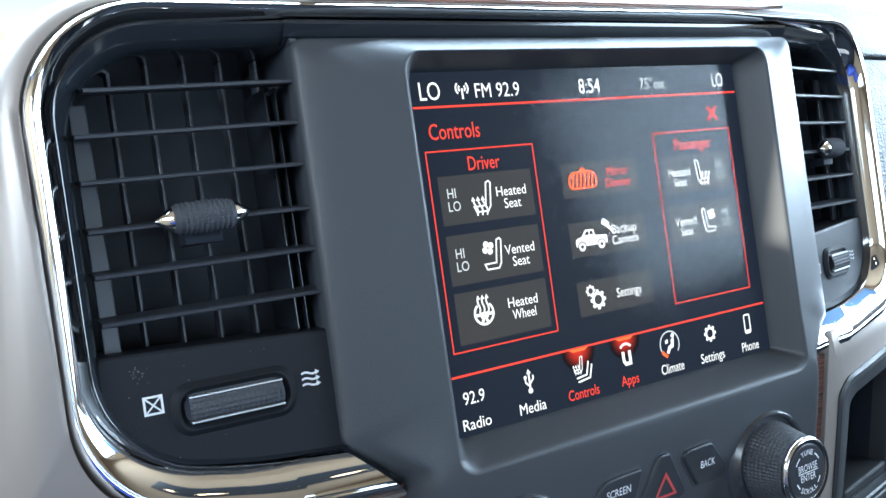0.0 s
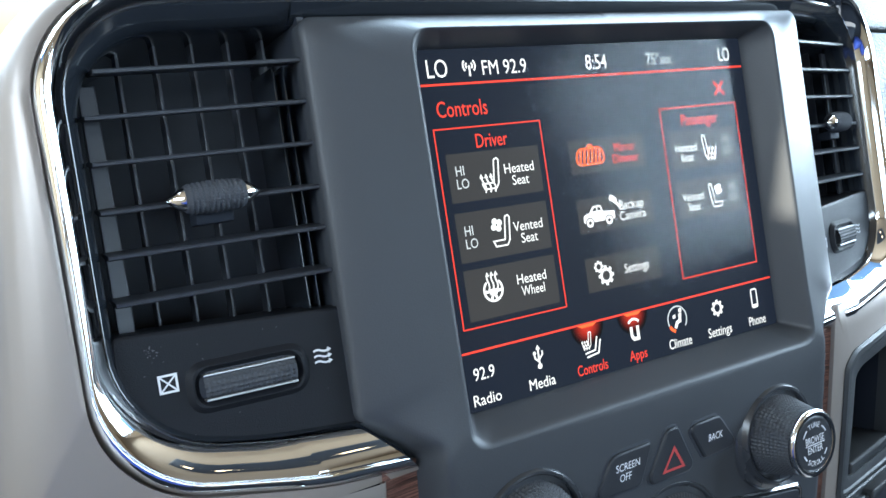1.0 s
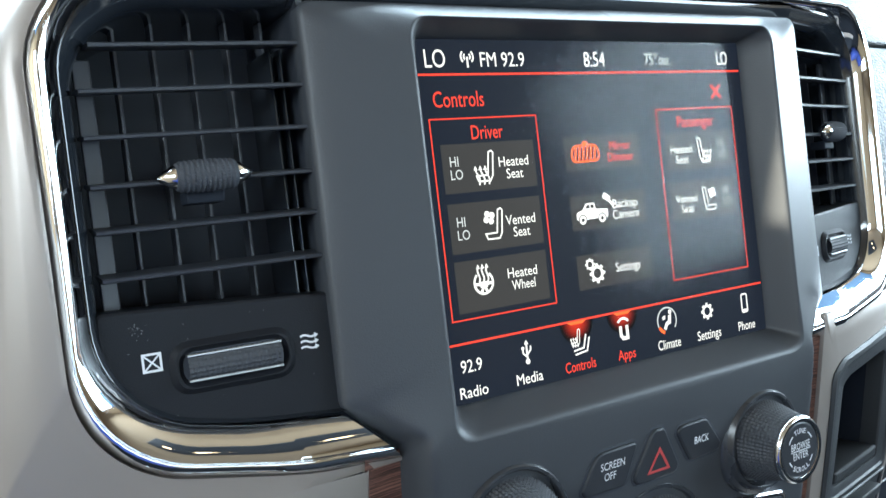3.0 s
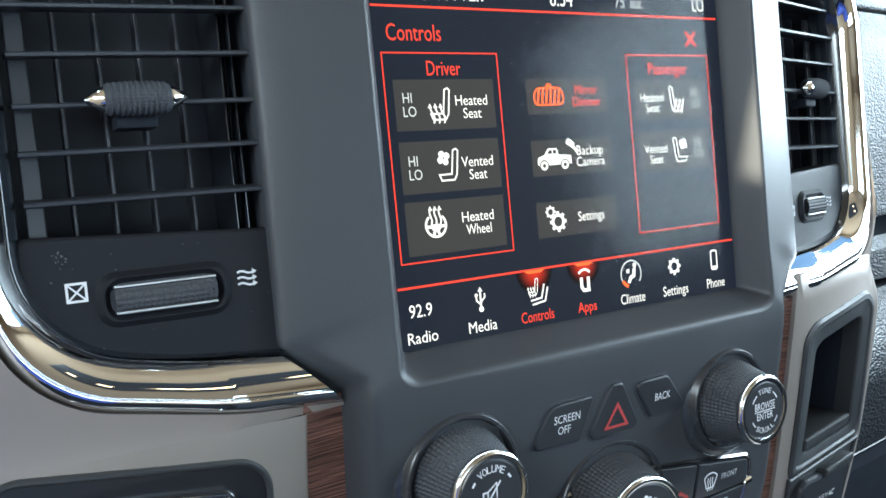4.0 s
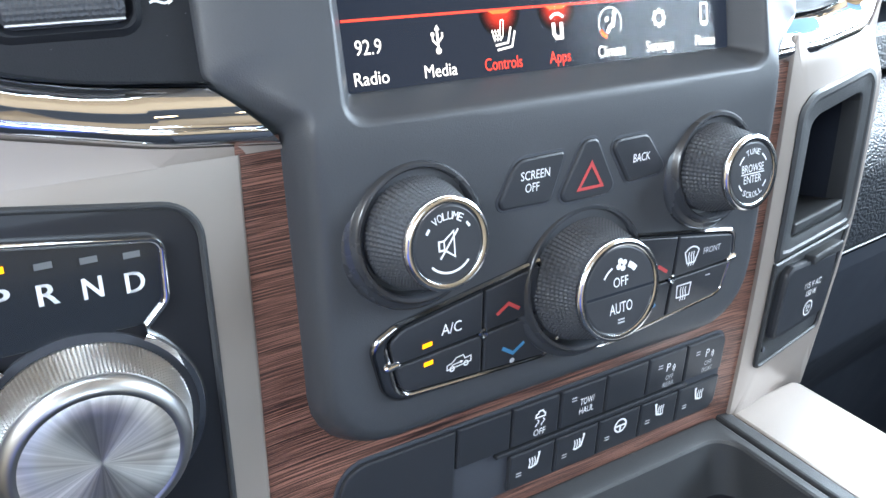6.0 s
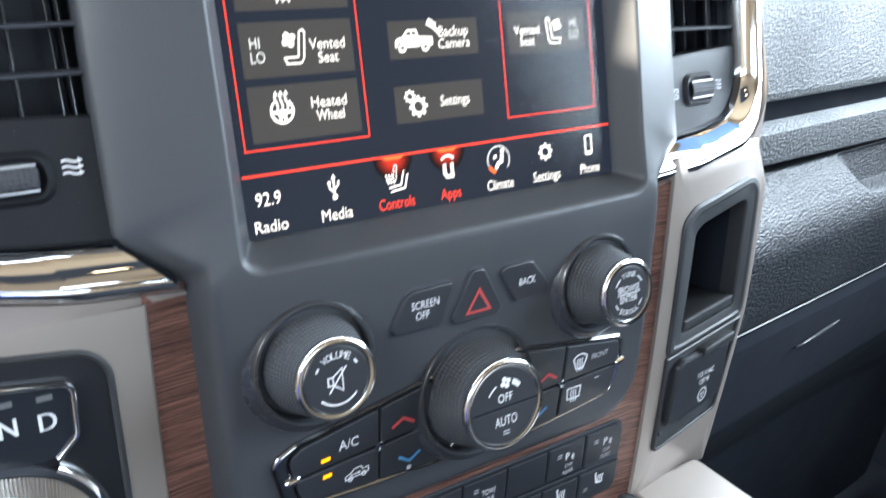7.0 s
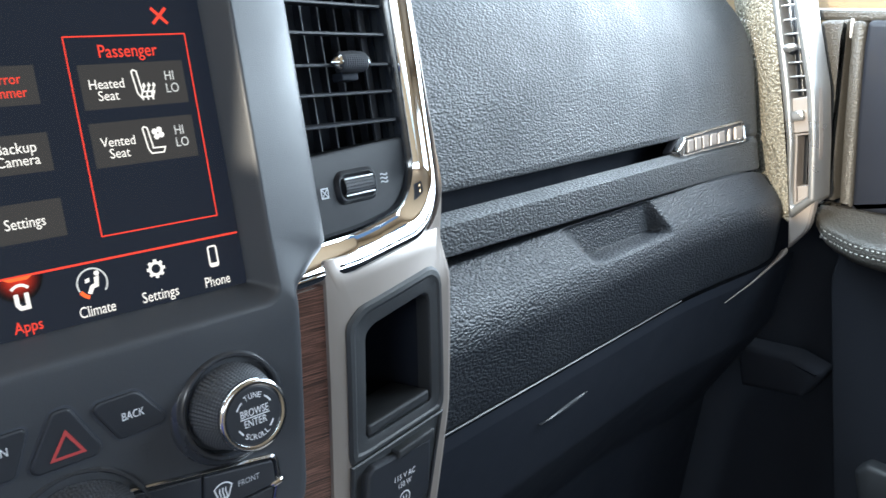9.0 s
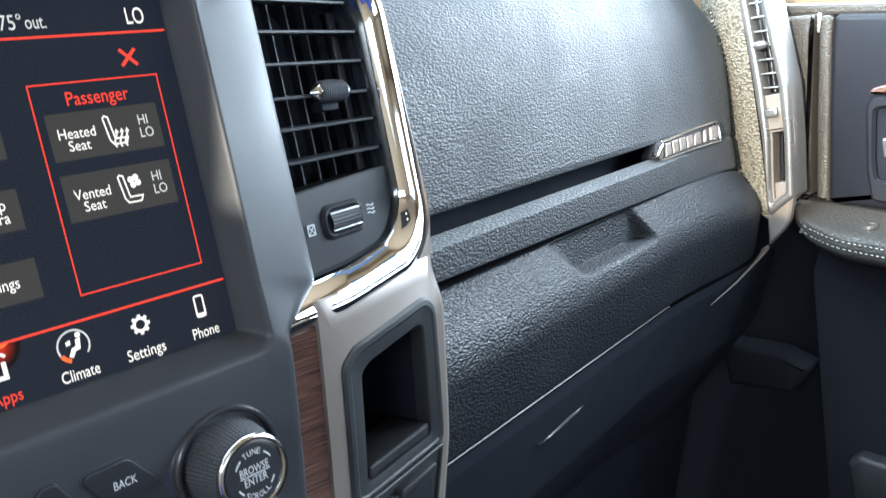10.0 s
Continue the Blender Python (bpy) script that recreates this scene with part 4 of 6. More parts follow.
def fan_face(cx, cz, f):
    def blades(bm):
        for k in range(4):
            a = math.pi / 2 * k + 0.4
            patch(bm, [(cx + 0.004 + 0.015 * math.cos(a) + 0.012 * math.cos(b), cz + 0.098 + 0.015 * math.sin(a) + 0.011 * math.sin(b)) for b in [math.pi * 2 * i / 8 for i in range(8)]], f, -0.0001 * k)

    return [
        ("word", PRINT, lambda bm: letters(bm, "OFF", cx, cz + 0.036, 0.070, 0.036, f, 0)),
        ("word", PRINT, lambda bm: letters(bm, "AUTO", cx, cz - 0.062, 0.108, 0.040, f, 0)),
        ("fan_sign", PRINT, blades),
        ("speed_arc", PRINT, lambda bm: (stroke(bm, arc(cx, cz + 0.01, 0.092, 148, 116, 8), 0.007, f, 0), stroke(bm, arc(cx, cz + 0.01, 0.092, 66, 40, 8), 0.022, f, 0))),
        ("split", DEEP, lambda bm: stroke(bm, [(cx - 0.160, cz - 0.004), (cx + 0.160, cz - 0.004)], 0.010, f, -0.0002)),
        # flat paler stroke, a painted highlight along the split's lower side
        ("split_edge", EDGE, lambda bm: stroke(bm, [(cx - 0.160, cz - 0.011), (cx + 0.160, cz - 0.011)], 0.004, f, -0.0004)),
        ("lamp_bar", PRINT_GREY, lambda bm: (stroke(bm, [(cx - 0.016, cz - 0.108), (cx + 0.016, cz - 0.108)], 0.006, f, 0), stroke(bm, [(cx - 0.016, cz - 0.120), (cx + 0.016, cz - 0.120)], 0.006, f, 0))),
    ]


rotary("volume_knob", 0.127, -0.672, 0.186, 0.142, 0.215, "black knurled volume knob with chrome ring", volume_face, head_unit)
rotary("browse_knob", 1.486, -0.671, 0.177, 0.139, 0.215, "black knurled browse knob with chrome ring", browse_face, head_unit)


def push_key(outline, name, label, marks, tall=0.014, mat=KEY):
    body = part(name, shape(solid, outline, -tall, 0.02, 0.010, control), mat, head_unit, label)
    part("recess", shape(solid, inset(outline, -0.009), -0.002, 0.03, 0.001, control), VOID, body)
    for nm, m, build in marks:
        bm = bmesh.new()
        build(bm, lambda px, pz: control(px, pz) - tall - 0.0015)
        part(nm, bm, m, body)


push_key(fillet([(0.430, -0.668), (0.520, -0.500), (0.735, -0.496), (0.672, -0.672)], [0.03, 0.06, 0.02, 0.03], 5, True), "screen_off_button", "black slanted screen-off button", [("word", PRINT, lambda bm, f: letters(bm, "SCREEN", 0.596, -0.560, 0.124, 0.031, f, 0)), ("word", PRINT, lambda bm, f: letters(bm, "OFF", 0.584, -0.604, 0.060, 0.031, f, 0))])
push_key(fillet([(0.695, -0.690), (0.814, -0.472), (0.874, -0.472), (0.990, -0.690)], [0.035, 0.032, 0.032, 0.035], 6, True), "hazard_button", "black triangular hazard light button", [("warning_triangle", PRINT_RED, lambda bm, f: stroke(bm, [(0.793, -0.650), (0.903, -0.650), (0.848, -0.560)], 0.014, f, 0, closed=True))])
push_key(fillet([(1.035, -0.662), (0.930, -0.492), (1.118, -0.488), (1.248, -0.652)], [0.03, 0.03, 0.05, 0.03], 5, True), "back_button", "black slanted back button", [("word", PRINT, lambda bm, f: letters(bm, "BACK", 1.092, -0.574, 0.084, 0.031, f, 0))])
part("sensor_mark", shape(lambda bm: (stroke(bm, [(1.108, -0.716), (1.152, -0.716), (1.143, -0.742), (1.117, -0.742)], 0.005, control, -0.0015, closed=True), stroke(bm, [(1.130, -0.742), (1.130, -0.800)], 0.006, control, -0.0018))), PLASTIC, head_unit)

# ---- climate cluster ----
climate = thing("climate_panel", (0.84, 0.0, -1.1), "chrome-edged climate control panel with black keys", "climate panel")


def keys_of(outline_chrome, outline_keys):
    part("chrome_frame", shape(hoop, outline_chrome, outline_keys, -0.022, 0.02, 0.010, control), SMOKED, climate, "dark chrome frame", angle=50)
    part("key_bed", shape(solid, inset(outline_keys, -0.004), -0.004, 0.02, 0.002, control), VOID, climate)


LEFT_C = fillet([(0.000, -1.275), (-0.062, -1.030), (0.040, -0.978), (0.640, -0.872), (0.640, -1.000), (0.780, -1.205), (0.680, -1.290)], [0.10, 0.06, 0.09, 0.01, 0.1, 0.02, 0.05], 6, True)
LEFT_K = fillet([(0.052, -1.250), (0.006, -1.036), (0.062, -0.997), (0.628, -0.891), (0.628, -1.002), (0.758, -1.196), (0.672, -1.275)], [0.07, 0.04, 0.06, 0.01, 0.1, 0.02, 0.03], 6, True)
keys_of(LEFT_C, LEFT_K)
RIGHT_C = fillet([(1.700, -1.080), (1.690, -0.968), (1.040, -0.868), (1.040, -1.000), (0.900, -1.330), (1.000, -1.335), (1.640, -1.262)], [0.05, 0.05, 0.01, 0.1, 0.02, 0.05, 0.07], 6, True)
RIGHT_K = fillet([(1.672, -1.085), (1.664, -0.984), (1.052, -0.886), (1.052, -1.002), (0.932, -1.312), (1.012, -1.320), (1.628, -1.249)], [0.04, 0.03, 0.01, 0.1, 0.02, 0.03, 0.05], 6, True)
keys_of(RIGHT_C, RIGHT_K)


def clip(points, a, b, keep):
    """The part of an outline on one side of the line a-b."""
    side = lambda p: ((b[0] - a[0]) * (p[1] - a[1]) - (b[1] - a[1]) * (p[0] - a[0])) * keep
    out = []
    for i, q in enumerate(points):
        p = points[i - 1]
        sp, sq = side(p), side(q)
        if sp * sq < 0:
            t = sp / (sp - sq)
            out.append((p[0] + (q[0] - p[0]) * t, p[1] + (q[1] - p[1]) * t))
        if sq >= 0:
            out.append(q)
    return out


def quarters(outline, cut_a, cut_b, row_a, row_b, signs):
    """Four keys from one outline, cut by an upright and a level line."""
    for s in (1, -1):
        for t in (1, -1):
            piece = clip(clip(outline, cut_a, cut_b, s), row_a, row_b, t)
            piece = inset(piece, 0.005)
            key = part("climate_key", shape(solid, piece, -0.026, 0.01, 0.007, control), KEY, climate)
            for nm, m, build in signs.get((s, t), ()):
                bm = bmesh.new()
                build(bm, lambda px, pz: control(px, pz) - 0.0278)
                part(nm, bm, m, key)


def chevron(bm, f, cx, cz, s):
    stroke(bm, [(cx - 0.050, cz - 0.016 * s), (cx, cz + 0.016 * s), (cx + 0.050, cz - 0.016 * s)], 0.014, f, 0)


def pickup_sign(bm, f):
    cx, cz = 0.284, -1.188
    tip = lambda u, v: (cx + 0.86 * u, cz + 0.86 * (v + 0.12 * u))
    stroke(bm, [tip(u, v) for u, v in ((-0.056, -0.016), (-0.056, 0.004), (-0.030, 0.010), (-0.012, 0.026), (0.022, 0.026), (0.030, 0.008), (0.060, 0.008), (0.060, -0.016))], 0.0042, f, 0, closed=True)
    for x in (-0.032, 0.036):
        stroke(bm, arc(*tip(x, -0.018), 0.009, 0, 360, 10)[:-1], 0.005, f, -0.0003, closed=True)
    stroke(bm, [tip(-0.034, -0.001), tip(0.010, -0.001)], 0.004, f, -0.0005)
    patch(bm, [tip(0.008, 0.006), tip(0.008, -0.008), tip(0.022, -0.001)], f, -0.0006)


quarters(LEFT_K, (0.388, -1.4), (0.388, -0.8), (-0.1, -1.142), (0.8, -1.070), {
    (1, 1): [("word", PRINT, lambda bm, f: letters(bm, "A/C", 0.252, -1.044, 0.082, 0.040, f, 0)), ("lamp", LED, lambda bm, f: patch(bm, [(0.136, -1.094), (0.174, -1.090), (0.174, -1.074), (0.136, -1.078)], f, 0))],
    (1, -1): [("recirculation_sign", PRINT, pickup_sign), ("lamp", LED, lambda bm, f: patch(bm, [(0.142, -1.166), (0.178, -1.162), (0.178, -1.146), (0.142, -1.150)], f, 0))],
    (-1, 1): [("warmer_mark", PRINT_RED, lambda bm, f: chevron(bm, f, 0.492, -1.030, 1))],
    (-1, -1): [("cooler_mark", PRINT_BLUE, lambda bm, f: chevron(bm, f, 0.522, -1.205, -1)), ("dot_sign", PRINT_GREY, lambda bm, f: patch(bm, arc(0.520, -1.252, 0.011, 0, 360, 8)[:-1], f, 0))],
})


def screen_sign(bm, f, cx, cz, curved):
    if curved:
        stroke(bm, [(cx - 0.022, cz - 0.030), (cx - 0.040, cz + 0.020), *arc(cx, cz - 0.010, 0.050, 140, 40, 6), (cx + 0.040, cz + 0.020), (cx + 0.022, cz - 0.030)], 0.006, f, 0, closed=True)
    else:
        stroke(bm, [(cx - 0.036, cz - 0.026), (cx - 0.040, cz + 0.028), (cx + 0.040, cz + 0.028), (cx + 0.036, cz - 0.026)], 0.006, f, 0, closed=True)
    for k in (-0.014, 0.0, 0.014):
        stroke(bm, [(cx + k + 0.004 * math.sin(6 * v), cz - 0.044 + 0.062 * v) for v in (0, 0.25, 0.5, 0.75, 1)], 0.005, f, -0.0003)


quarters(RIGHT_K, (1.300, -1.4), (1.345, -0.8), (0.9, -1.130), (1.7, -1.104), {
    (-1, 1): [("word", PRINT_GREY, lambda bm, f: letters(bm, "FRONT", 1.538, -1.030, 0.100, 0.026, f, 0)), ("demist_sign", PRINT, lambda bm, f: screen_sign(bm, f, 1.418, -1.036, True))],
    (-1, -1): [("demist_sign", PRINT, lambda bm, f: screen_sign(bm, f, 1.396, -1.186, False)), ("lamp_bar", PRINT_GREY, lambda bm, f: stroke(bm, [(1.520, -1.146), (1.548, -1.146)], 0.006, f, 0))],
    (1, 1): [("warmer_mark", PRINT_RED, lambda bm, f: chevron(bm, f, 1.235, -1.060, 1))],
    (1, -1): [("cooler_mark", PRINT_BLUE, lambda bm, f: chevron(bm, f, 1.190, -1.225, -1))],
})
for x, z in ((0.388, -1.106), (1.318, -1.118)):
    hub = Vector((x, control(x, z) - 0.02, z))
    part("hub", shape(lathe, [(0.020, -0.01), (0.020, 0.008), (0.014, 0.012), (0.004, 0.006)], hub, AXIS, 20), PIANO, climate)
for x, z in ((0.020, -1.128), (1.672, -1.100)):
    nub = bmesh.new()
    lathe(nub, [(0.010, -0.030), (0.015, -0.020), (0.015, 0.020), (0.010, 0.030)], (x, control(x, z) - 0.020, z), (1, 0, 0.15), 16)
    part("chrome_nub", nub, CHROME, climate, "chrome nub")
rotary("fan_knob", 0.848, -0.998, 0.240, 0.185, 0.224, "large black knurled fan knob with chrome ring", fan_face, climate)

# ---- switch bank in the veneer ----
bank = thing("switch_bank", (0.9, 0.25, -1.77), "bank of black switches set in dark wood", "switch bank")
BANK = fillet([(-0.10, -1.565), (-0.16, -1.80), (-0.12, -1.985), (1.935, -1.985), (1.935, -1.562)], [0.12, 0.1, 0.06, 0.06, 0.05], 6, True)
part("frame", shape(solid, inset(BANK, -0.012), 0.004, 0.05, 0.004), VOID, bank)
TOPS = [(-0.14, 0.385), (0.385, 0.655), (0.655, 0.910), (0.910, 1.170), (1.170, 1.422), (1.422, 1.668), (1.668, 1.94)]


def bank_mark(x, z, kind):
    f = lambda px, pz: base(pz) - 0.0195
    if kind == "traction":
        return [("traction_sign", PRINT, lambda bm: (stroke(bm, [(x - 0.024, z + 0.026), (x - 0.024, z + 0.040), (x - 0.014, z + 0.044), (x - 0.008, z + 0.056), (x + 0.010, z + 0.056), (x + 0.018, z + 0.044), (x + 0.024, z + 0.040), (x + 0.024, z + 0.026)], 0.007, f, 0, closed=True), [stroke(bm, [(x + d + 0.008 * math.sin(v * 5), z + 0.016 - 0.034 * v) for v in (0, 0.25, 0.5, 0.75, 1)], 0.006, f, -0.0003) for d in (-0.016, 0.014)])), ("word", PRINT, lambda bm: letters(bm, "OFF", x, z - 0.048, 0.062, 0.032, f, 0))]
    if kind == "tow":
        return [("word", PRINT, lambda bm: letters(bm, "TOW/", x, z + 0.022, 0.080, 0.032, f, 0)), ("word", PRINT, lambda bm: letters(bm, "HAUL", x, z - 0.024, 0.080, 0.032, f, 0))]
    if kind in ("rear", "front"):
        return [("parking_sign", PRINT, lambda bm: (letters(bm, "P", x - 0.014, z + 0.034, 0.024, 0.042, f, 0), stroke(bm, arc(x + 0.002, z + 0.022, 0.016, -45, 45, 5), 0.005, f, 0), stroke(bm, arc(x + 0.002, z + 0.022, 0.026, -45, 45, 5), 0.005, f, 0))), ("word", PRINT_GREY, lambda bm: letters(bm, "OFF", x, z - 0.022, 0.050, 0.024, f, 0)), ("word", PRINT_GREY, lambda bm: letters(bm, kind.upper(), x, z - 0.058, 0.070, 0.024, f, 0))]
    if kind == "wheel":
        return [("wheel_sign", PRINT, lambda bm: (stroke(bm, arc(x, z, 0.034, 0, 360, 20)[:-1], 0.009, f, 0, closed=True), stroke(bm, [(x - 0.032, z), (x + 0.032, z)], 0.010, f, -0.0003), stroke(bm, [(x, z), (x, z - 0.032)], 0.010, f, -0.0005)))]
    flip = -1 if kind in ("seat4", "seat5") else 1
    return [("seat_sign", PRINT, lambda bm: (stroke(bm, [(x + flip * u * 0.036, z + v * 0.036) for u, v in ((0.62, 1.0), (0.86, 0.98), (0.52, -0.62), (-0.3, -0.84), (-0.7, -0.70))], 0.009, f, 0), [stroke(bm, [(x + flip * (k + 0.1 * math.sin(3.2 * v)) * 0.036, z + (-0.6 + v) * 0.036) for v in (0, 0.3, 0.6, 0.9, 1.2)], 0.006, f, -0.0003) for k in (-0.6, -0.2, 0.2)]))]


def bank_key(piece, marks, lamp=None):
    key = part("switch", shape(solid, inset(piece, 0.004), -0.018, 0.04, 0.010), KEY, bank)
    for nm, m, build in marks:
        bm = bmesh.new()
        build(bm)
        part(nm, bm, m, key)
    if lamp:
        f = lambda px, pz: base(pz) - 0.0195
        part("lamp_bar", shape(lambda bm: [stroke(bm, [(lamp[0] - 0.014, lamp[1] - d), (lamp[0] + 0.014, lamp[1] - d)], 0.006, f, 0) for d in (0, 0.014)]), PRINT_GREY, key)


upper_marks = [None, None, "traction", "tow", None, "rear", "front"]
for (x0, x1), kind in zip(TOPS, upper_marks):
    deep = -2.1 if x1 < 0.6 else -1.762
    piece = clip(clip(BANK, (x0, -3), (x0, 0), -1), (x1, -3), (x1, 0), 1)
    piece = clip(piece, (-1, deep), (3, deep), 1)
    bank_key(piece, bank_mark((x0 + x1) / 2 + 0.02, -1.675, kind) if kind else [], (x0 + 0.075, -1.620) if kind and kind != "traction" else None)
for (x0, x1), kind in zip([(0.655, 0.905), (0.905, 1.155), (1.155, 1.410), (1.410, 1.655), (1.655, 1.94)], ("seat1", "seat2", "wheel", "seat4", "seat5")):
    piece = clip(clip(BANK, (x0, -3), (x0, 0), -1), (x1, -3), (x1, 0), 1)
    piece = clip(piece, (-1, -1.798), (3, -1.798), -1)
    bank_key(piece, bank_mark((x0 + x1) / 2 + 0.005, -1.868, kind), (x0 + 0.055, -1.905))
part("divider", shape(solid, rrect(0.585, -1.792, 1.70, -1.768, 0.008, 3), -0.022, 0.02, 0.006), KEY, bank)

# ---- shifter ----
def face_fill(bm, outline, off, step=0.08):
    """A skin over an outline that follows the drawn-back face, in level bands."""
    lo, hi = min(p[1] for p in outline), max(p[1] for p in outline)
    n = int((hi - lo) / step) + 1
    for i in range(n):
        a, b = lo + (hi - lo) * i / n, lo + (hi - lo) * (i + 1) / n
        piece = clip(clip(outline, (-9, a), (9, a), 1), (-9, b), (9, b), -1)
        if len(piece) > 2:
            patch(bm, piece, on_face, off)
    bmesh.ops.remove_doubles(bm, verts=bm.verts[:], dist=1e-5)


shifter = thing("rotary_shifter", (-0.92, 0.12, -1.12), "rotary gear selector with brushed aluminium knob", "gear selector")
WINGED.add(shifter)
INSERT = dense(fillet([(-1.36, -0.345), (-0.515, -0.462), (-0.505, -2.05), (-1.36, -2.05)], [0.12, 0.13, 0.1, 0.1], 8, True))
part("surround", shape(hoop, INSERT, inset(INSERT, 0.022), -0.022, 0.03, 0.008), SOFT, shifter, "black rim")
part("panel", shape(face_fill, inset(INSERT, 0.016), -0.011), PANEL_BLACK, shifter, "gloss black panel")
GATE = fillet([(-1.240, -0.452), (-0.632, -0.542), (-0.640, -0.740), (-0.715, -0.815), (-1.125, -0.815), (-1.225, -0.740)], [0.05, 0.05, 0.06, 0.03, 0.03, 0.06], 6, True)
part("gate_frame", shape(band, inset(GATE, 0.020)[31:] + inset(GATE, 0.020)[:25], GATE[31:] + GATE[:25], [(0, 0.01), (0, -0.030), (0.3, -0.039), (0.7, -0.039), (1, -0.030), (1, 0.01)], on_face, True), CHROME, shifter, "chrome frame", angle=60)
gate = part("gate", shape(solid, inset(GATE, 0.018), -0.020, 0.01, 0.004), PIANO, shifter, "gloss black gear display")
gf = lambda px, pz: base(pz) - 0.0215
for ch, x, z in (("P", -1.068, -0.634), ("R", -0.953, -0.644), ("N", -0.840, -0.652), ("D", -0.728, -0.661)):
    part("gear_letter", shape(letters, ch, x, z, 0.050, 0.062, gf, 0, 0, 0.0016), PRINT, gate)
    part("gear_lamp", shape(patch, [(x - 0.022, z + 0.071), (x + 0.024, z + 0.071), (x + 0.024, z + 0.090), (x - 0.022, z + 0.090)], gf, 0), LED if ch == "P" else LAMP_OFF, gate)
KC = Vector((-0.915, base(-1.09) - 0.01 + swing(-0.915, -1.085), -1.085))
KAX = Vector((0, -1, -0.26)).normalized()


def open_ring(bm):
    """The ring round the knob, open where the gear display joins it."""
    turn = Vector((0, 0, 1)).rotation_difference(KAX).to_matrix()
    up = turn.inverted() @ Vector((0, 0, 1))
    top = math.atan2(up.y, up.x)
    rows = []
    for i in range(81):
        a = top + radians(35 + 290 * i / 80)
        rows.append([bm.verts.new(KC + turn @ Vector((r * math.cos(a), r * math.sin(a), h))) for r, h in ((0.345, -0.02), (0.345, 0.018), (0.335, 0.028), (0.318, 0.024), (0.312, 0.0), (0.31, -0.02))])
    bridge(bm, rows, closed=False)


part("well_ring", shape(open_ring), CHROME, shifter, "chrome ring", angle=50, bend=False)
part("well", shape(lathe, [(0.315, -0.02), (0.315, 0.004), (0.05, 0.006)], KC, KAX, 64), VOID, shifter, bend=False)
knob_profile = [(0.285, 0.0), (0.290, 0.015)] + [(0.290 - 0.030 * k / 20, 0.02 + 0.115 * k / 20) for k in range(21)]
knob = part("knob", shape(lathe, knob_profile, KC, KAX, 300, lambda i, j: 1.0 if (i % 2 or j < 2) else (1.026 if j % 2 else 1.008)), ALU, shifter, "knurled aluminium knob", angle=16, bend=False)
part("knob_shoulder", shape(lathe, [(0.252, 0.130), (0.259, 0.140), (0.259, 0.148), (0.254, 0.160), (0.244, 0.171), (0.232, 0.178), (0.222, 0.180), (0.218, 0.176)], KC, KAX, 96), ALU, knob, "smooth shoulder", angle=60, bend=False)


def knob_cap():
    """The turned cap, with its own axis as the mesh's z."""
    bm = bmesh.new()
    rings = []
    for r, h in ((0.217, -0.006), (0.217, 0.0), (0.213, 0.003), (0.15, 0.004), (0.08, 0.004), (0.02, 0.004)):
        rings.append([bm.verts.new((r * UNIT * math.cos(2 * math.pi * i / 96), r * UNIT * math.sin(2 * math.pi * i / 96), h * UNIT)) for i in range(96)])
    bridge(bm, rings)
    bm.faces.new(rings[-1])
    me = bpy.data.meshes.new("knob_cap")
    bm.to_mesh(me)
    bm.free()
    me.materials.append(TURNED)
    me.polygons.foreach_set("use_smooth", [True] * len(me.polygons))
    ob = new("knob_cap", me)
    ob.parent = knob
    ob.matrix_basis = Matrix.Translation((KC + KAX * 0.1735 - ORIGIN[shifter]) * UNIT) @ Vector((0, 0, 1)).rotation_difference(KAX).to_matrix().to_4x4()
    return tagged(ob, "turned aluminium cap")


knob_cap()

# ---- pocket and power outlet on the passenger side ----
OUTLET = fillet([(2.160, -1.855), (2.160, -0.53), (2.25, -0.462), (2.855, -0.372), (2.885, -1.15), (2.77, -1.785)], [0.05, 0.07, 0.10, 0.07, 0.3, 0.06], 6, True)


def passenger_panel(bm):
    """The painted panel, open where the cubby and the outlet sit, rolling back at its outer edge."""
    centre = (2.55, -1.15)
    angles = [2 * math.pi * i / 720 for i in range(720)]
    frame_out = [(2.060, -0.20), (2.060, -2.16), (2.786, -2.16), (2.930, -1.2), (2.930, -0.20)]
    out, hole = ray_ring(frame_out, angles, centre), ray_ring(inset(OUTLET, 0.03), angles, centre)
    rings = []
    for share, d in ((0, 0.06), (0, 0.004), (0.03, -0.006), (0.5, -0.006), (1.0, -0.006), (1.0, 0.05)):
        rings.append([bm.verts.new((p[0] + (q[0] - p[0]) * share, slope(p[1] + (q[1] - p[1]) * share) + d, p[1] + (q[1] - p[1]) * share)) for p, q in zip(out, hole)])
    bridge(bm, rings)
    rows = []
    for i in range(41):
        z = -0.20 - 1.96 * i / 40
        x = 2.925 - 0.15 * max(0.0, -1.2 - z)
        rows.append([bm.verts.new((x + dx, slope(z) + dy, z)) for dx, dy in ((0, -0.0062), (0.025, 0.000), (0.045, 0.022), (0.058, 0.07), (0.062, 0.14), (0.062, 1.1))])
    bridge(bm, rows, closed=False)


part("passenger_trim_panel", shape(passenger_panel), SILVER, stack, "champagne painted side panel", angle=60)
cubby = thing("storage_cubby", (2.5, 0.15, -1.2), "open black storage cubby in the champagne panel", "cubby")
WINGED.add(cubby)


MOUTH = fillet([(2.285, -1.165), (2.295, -0.61), (2.36, -0.575), (2.765, -0.505), (2.785, -1.125)], [0.03, 0.05, 0.05, 0.05, 0.03], 5, True)


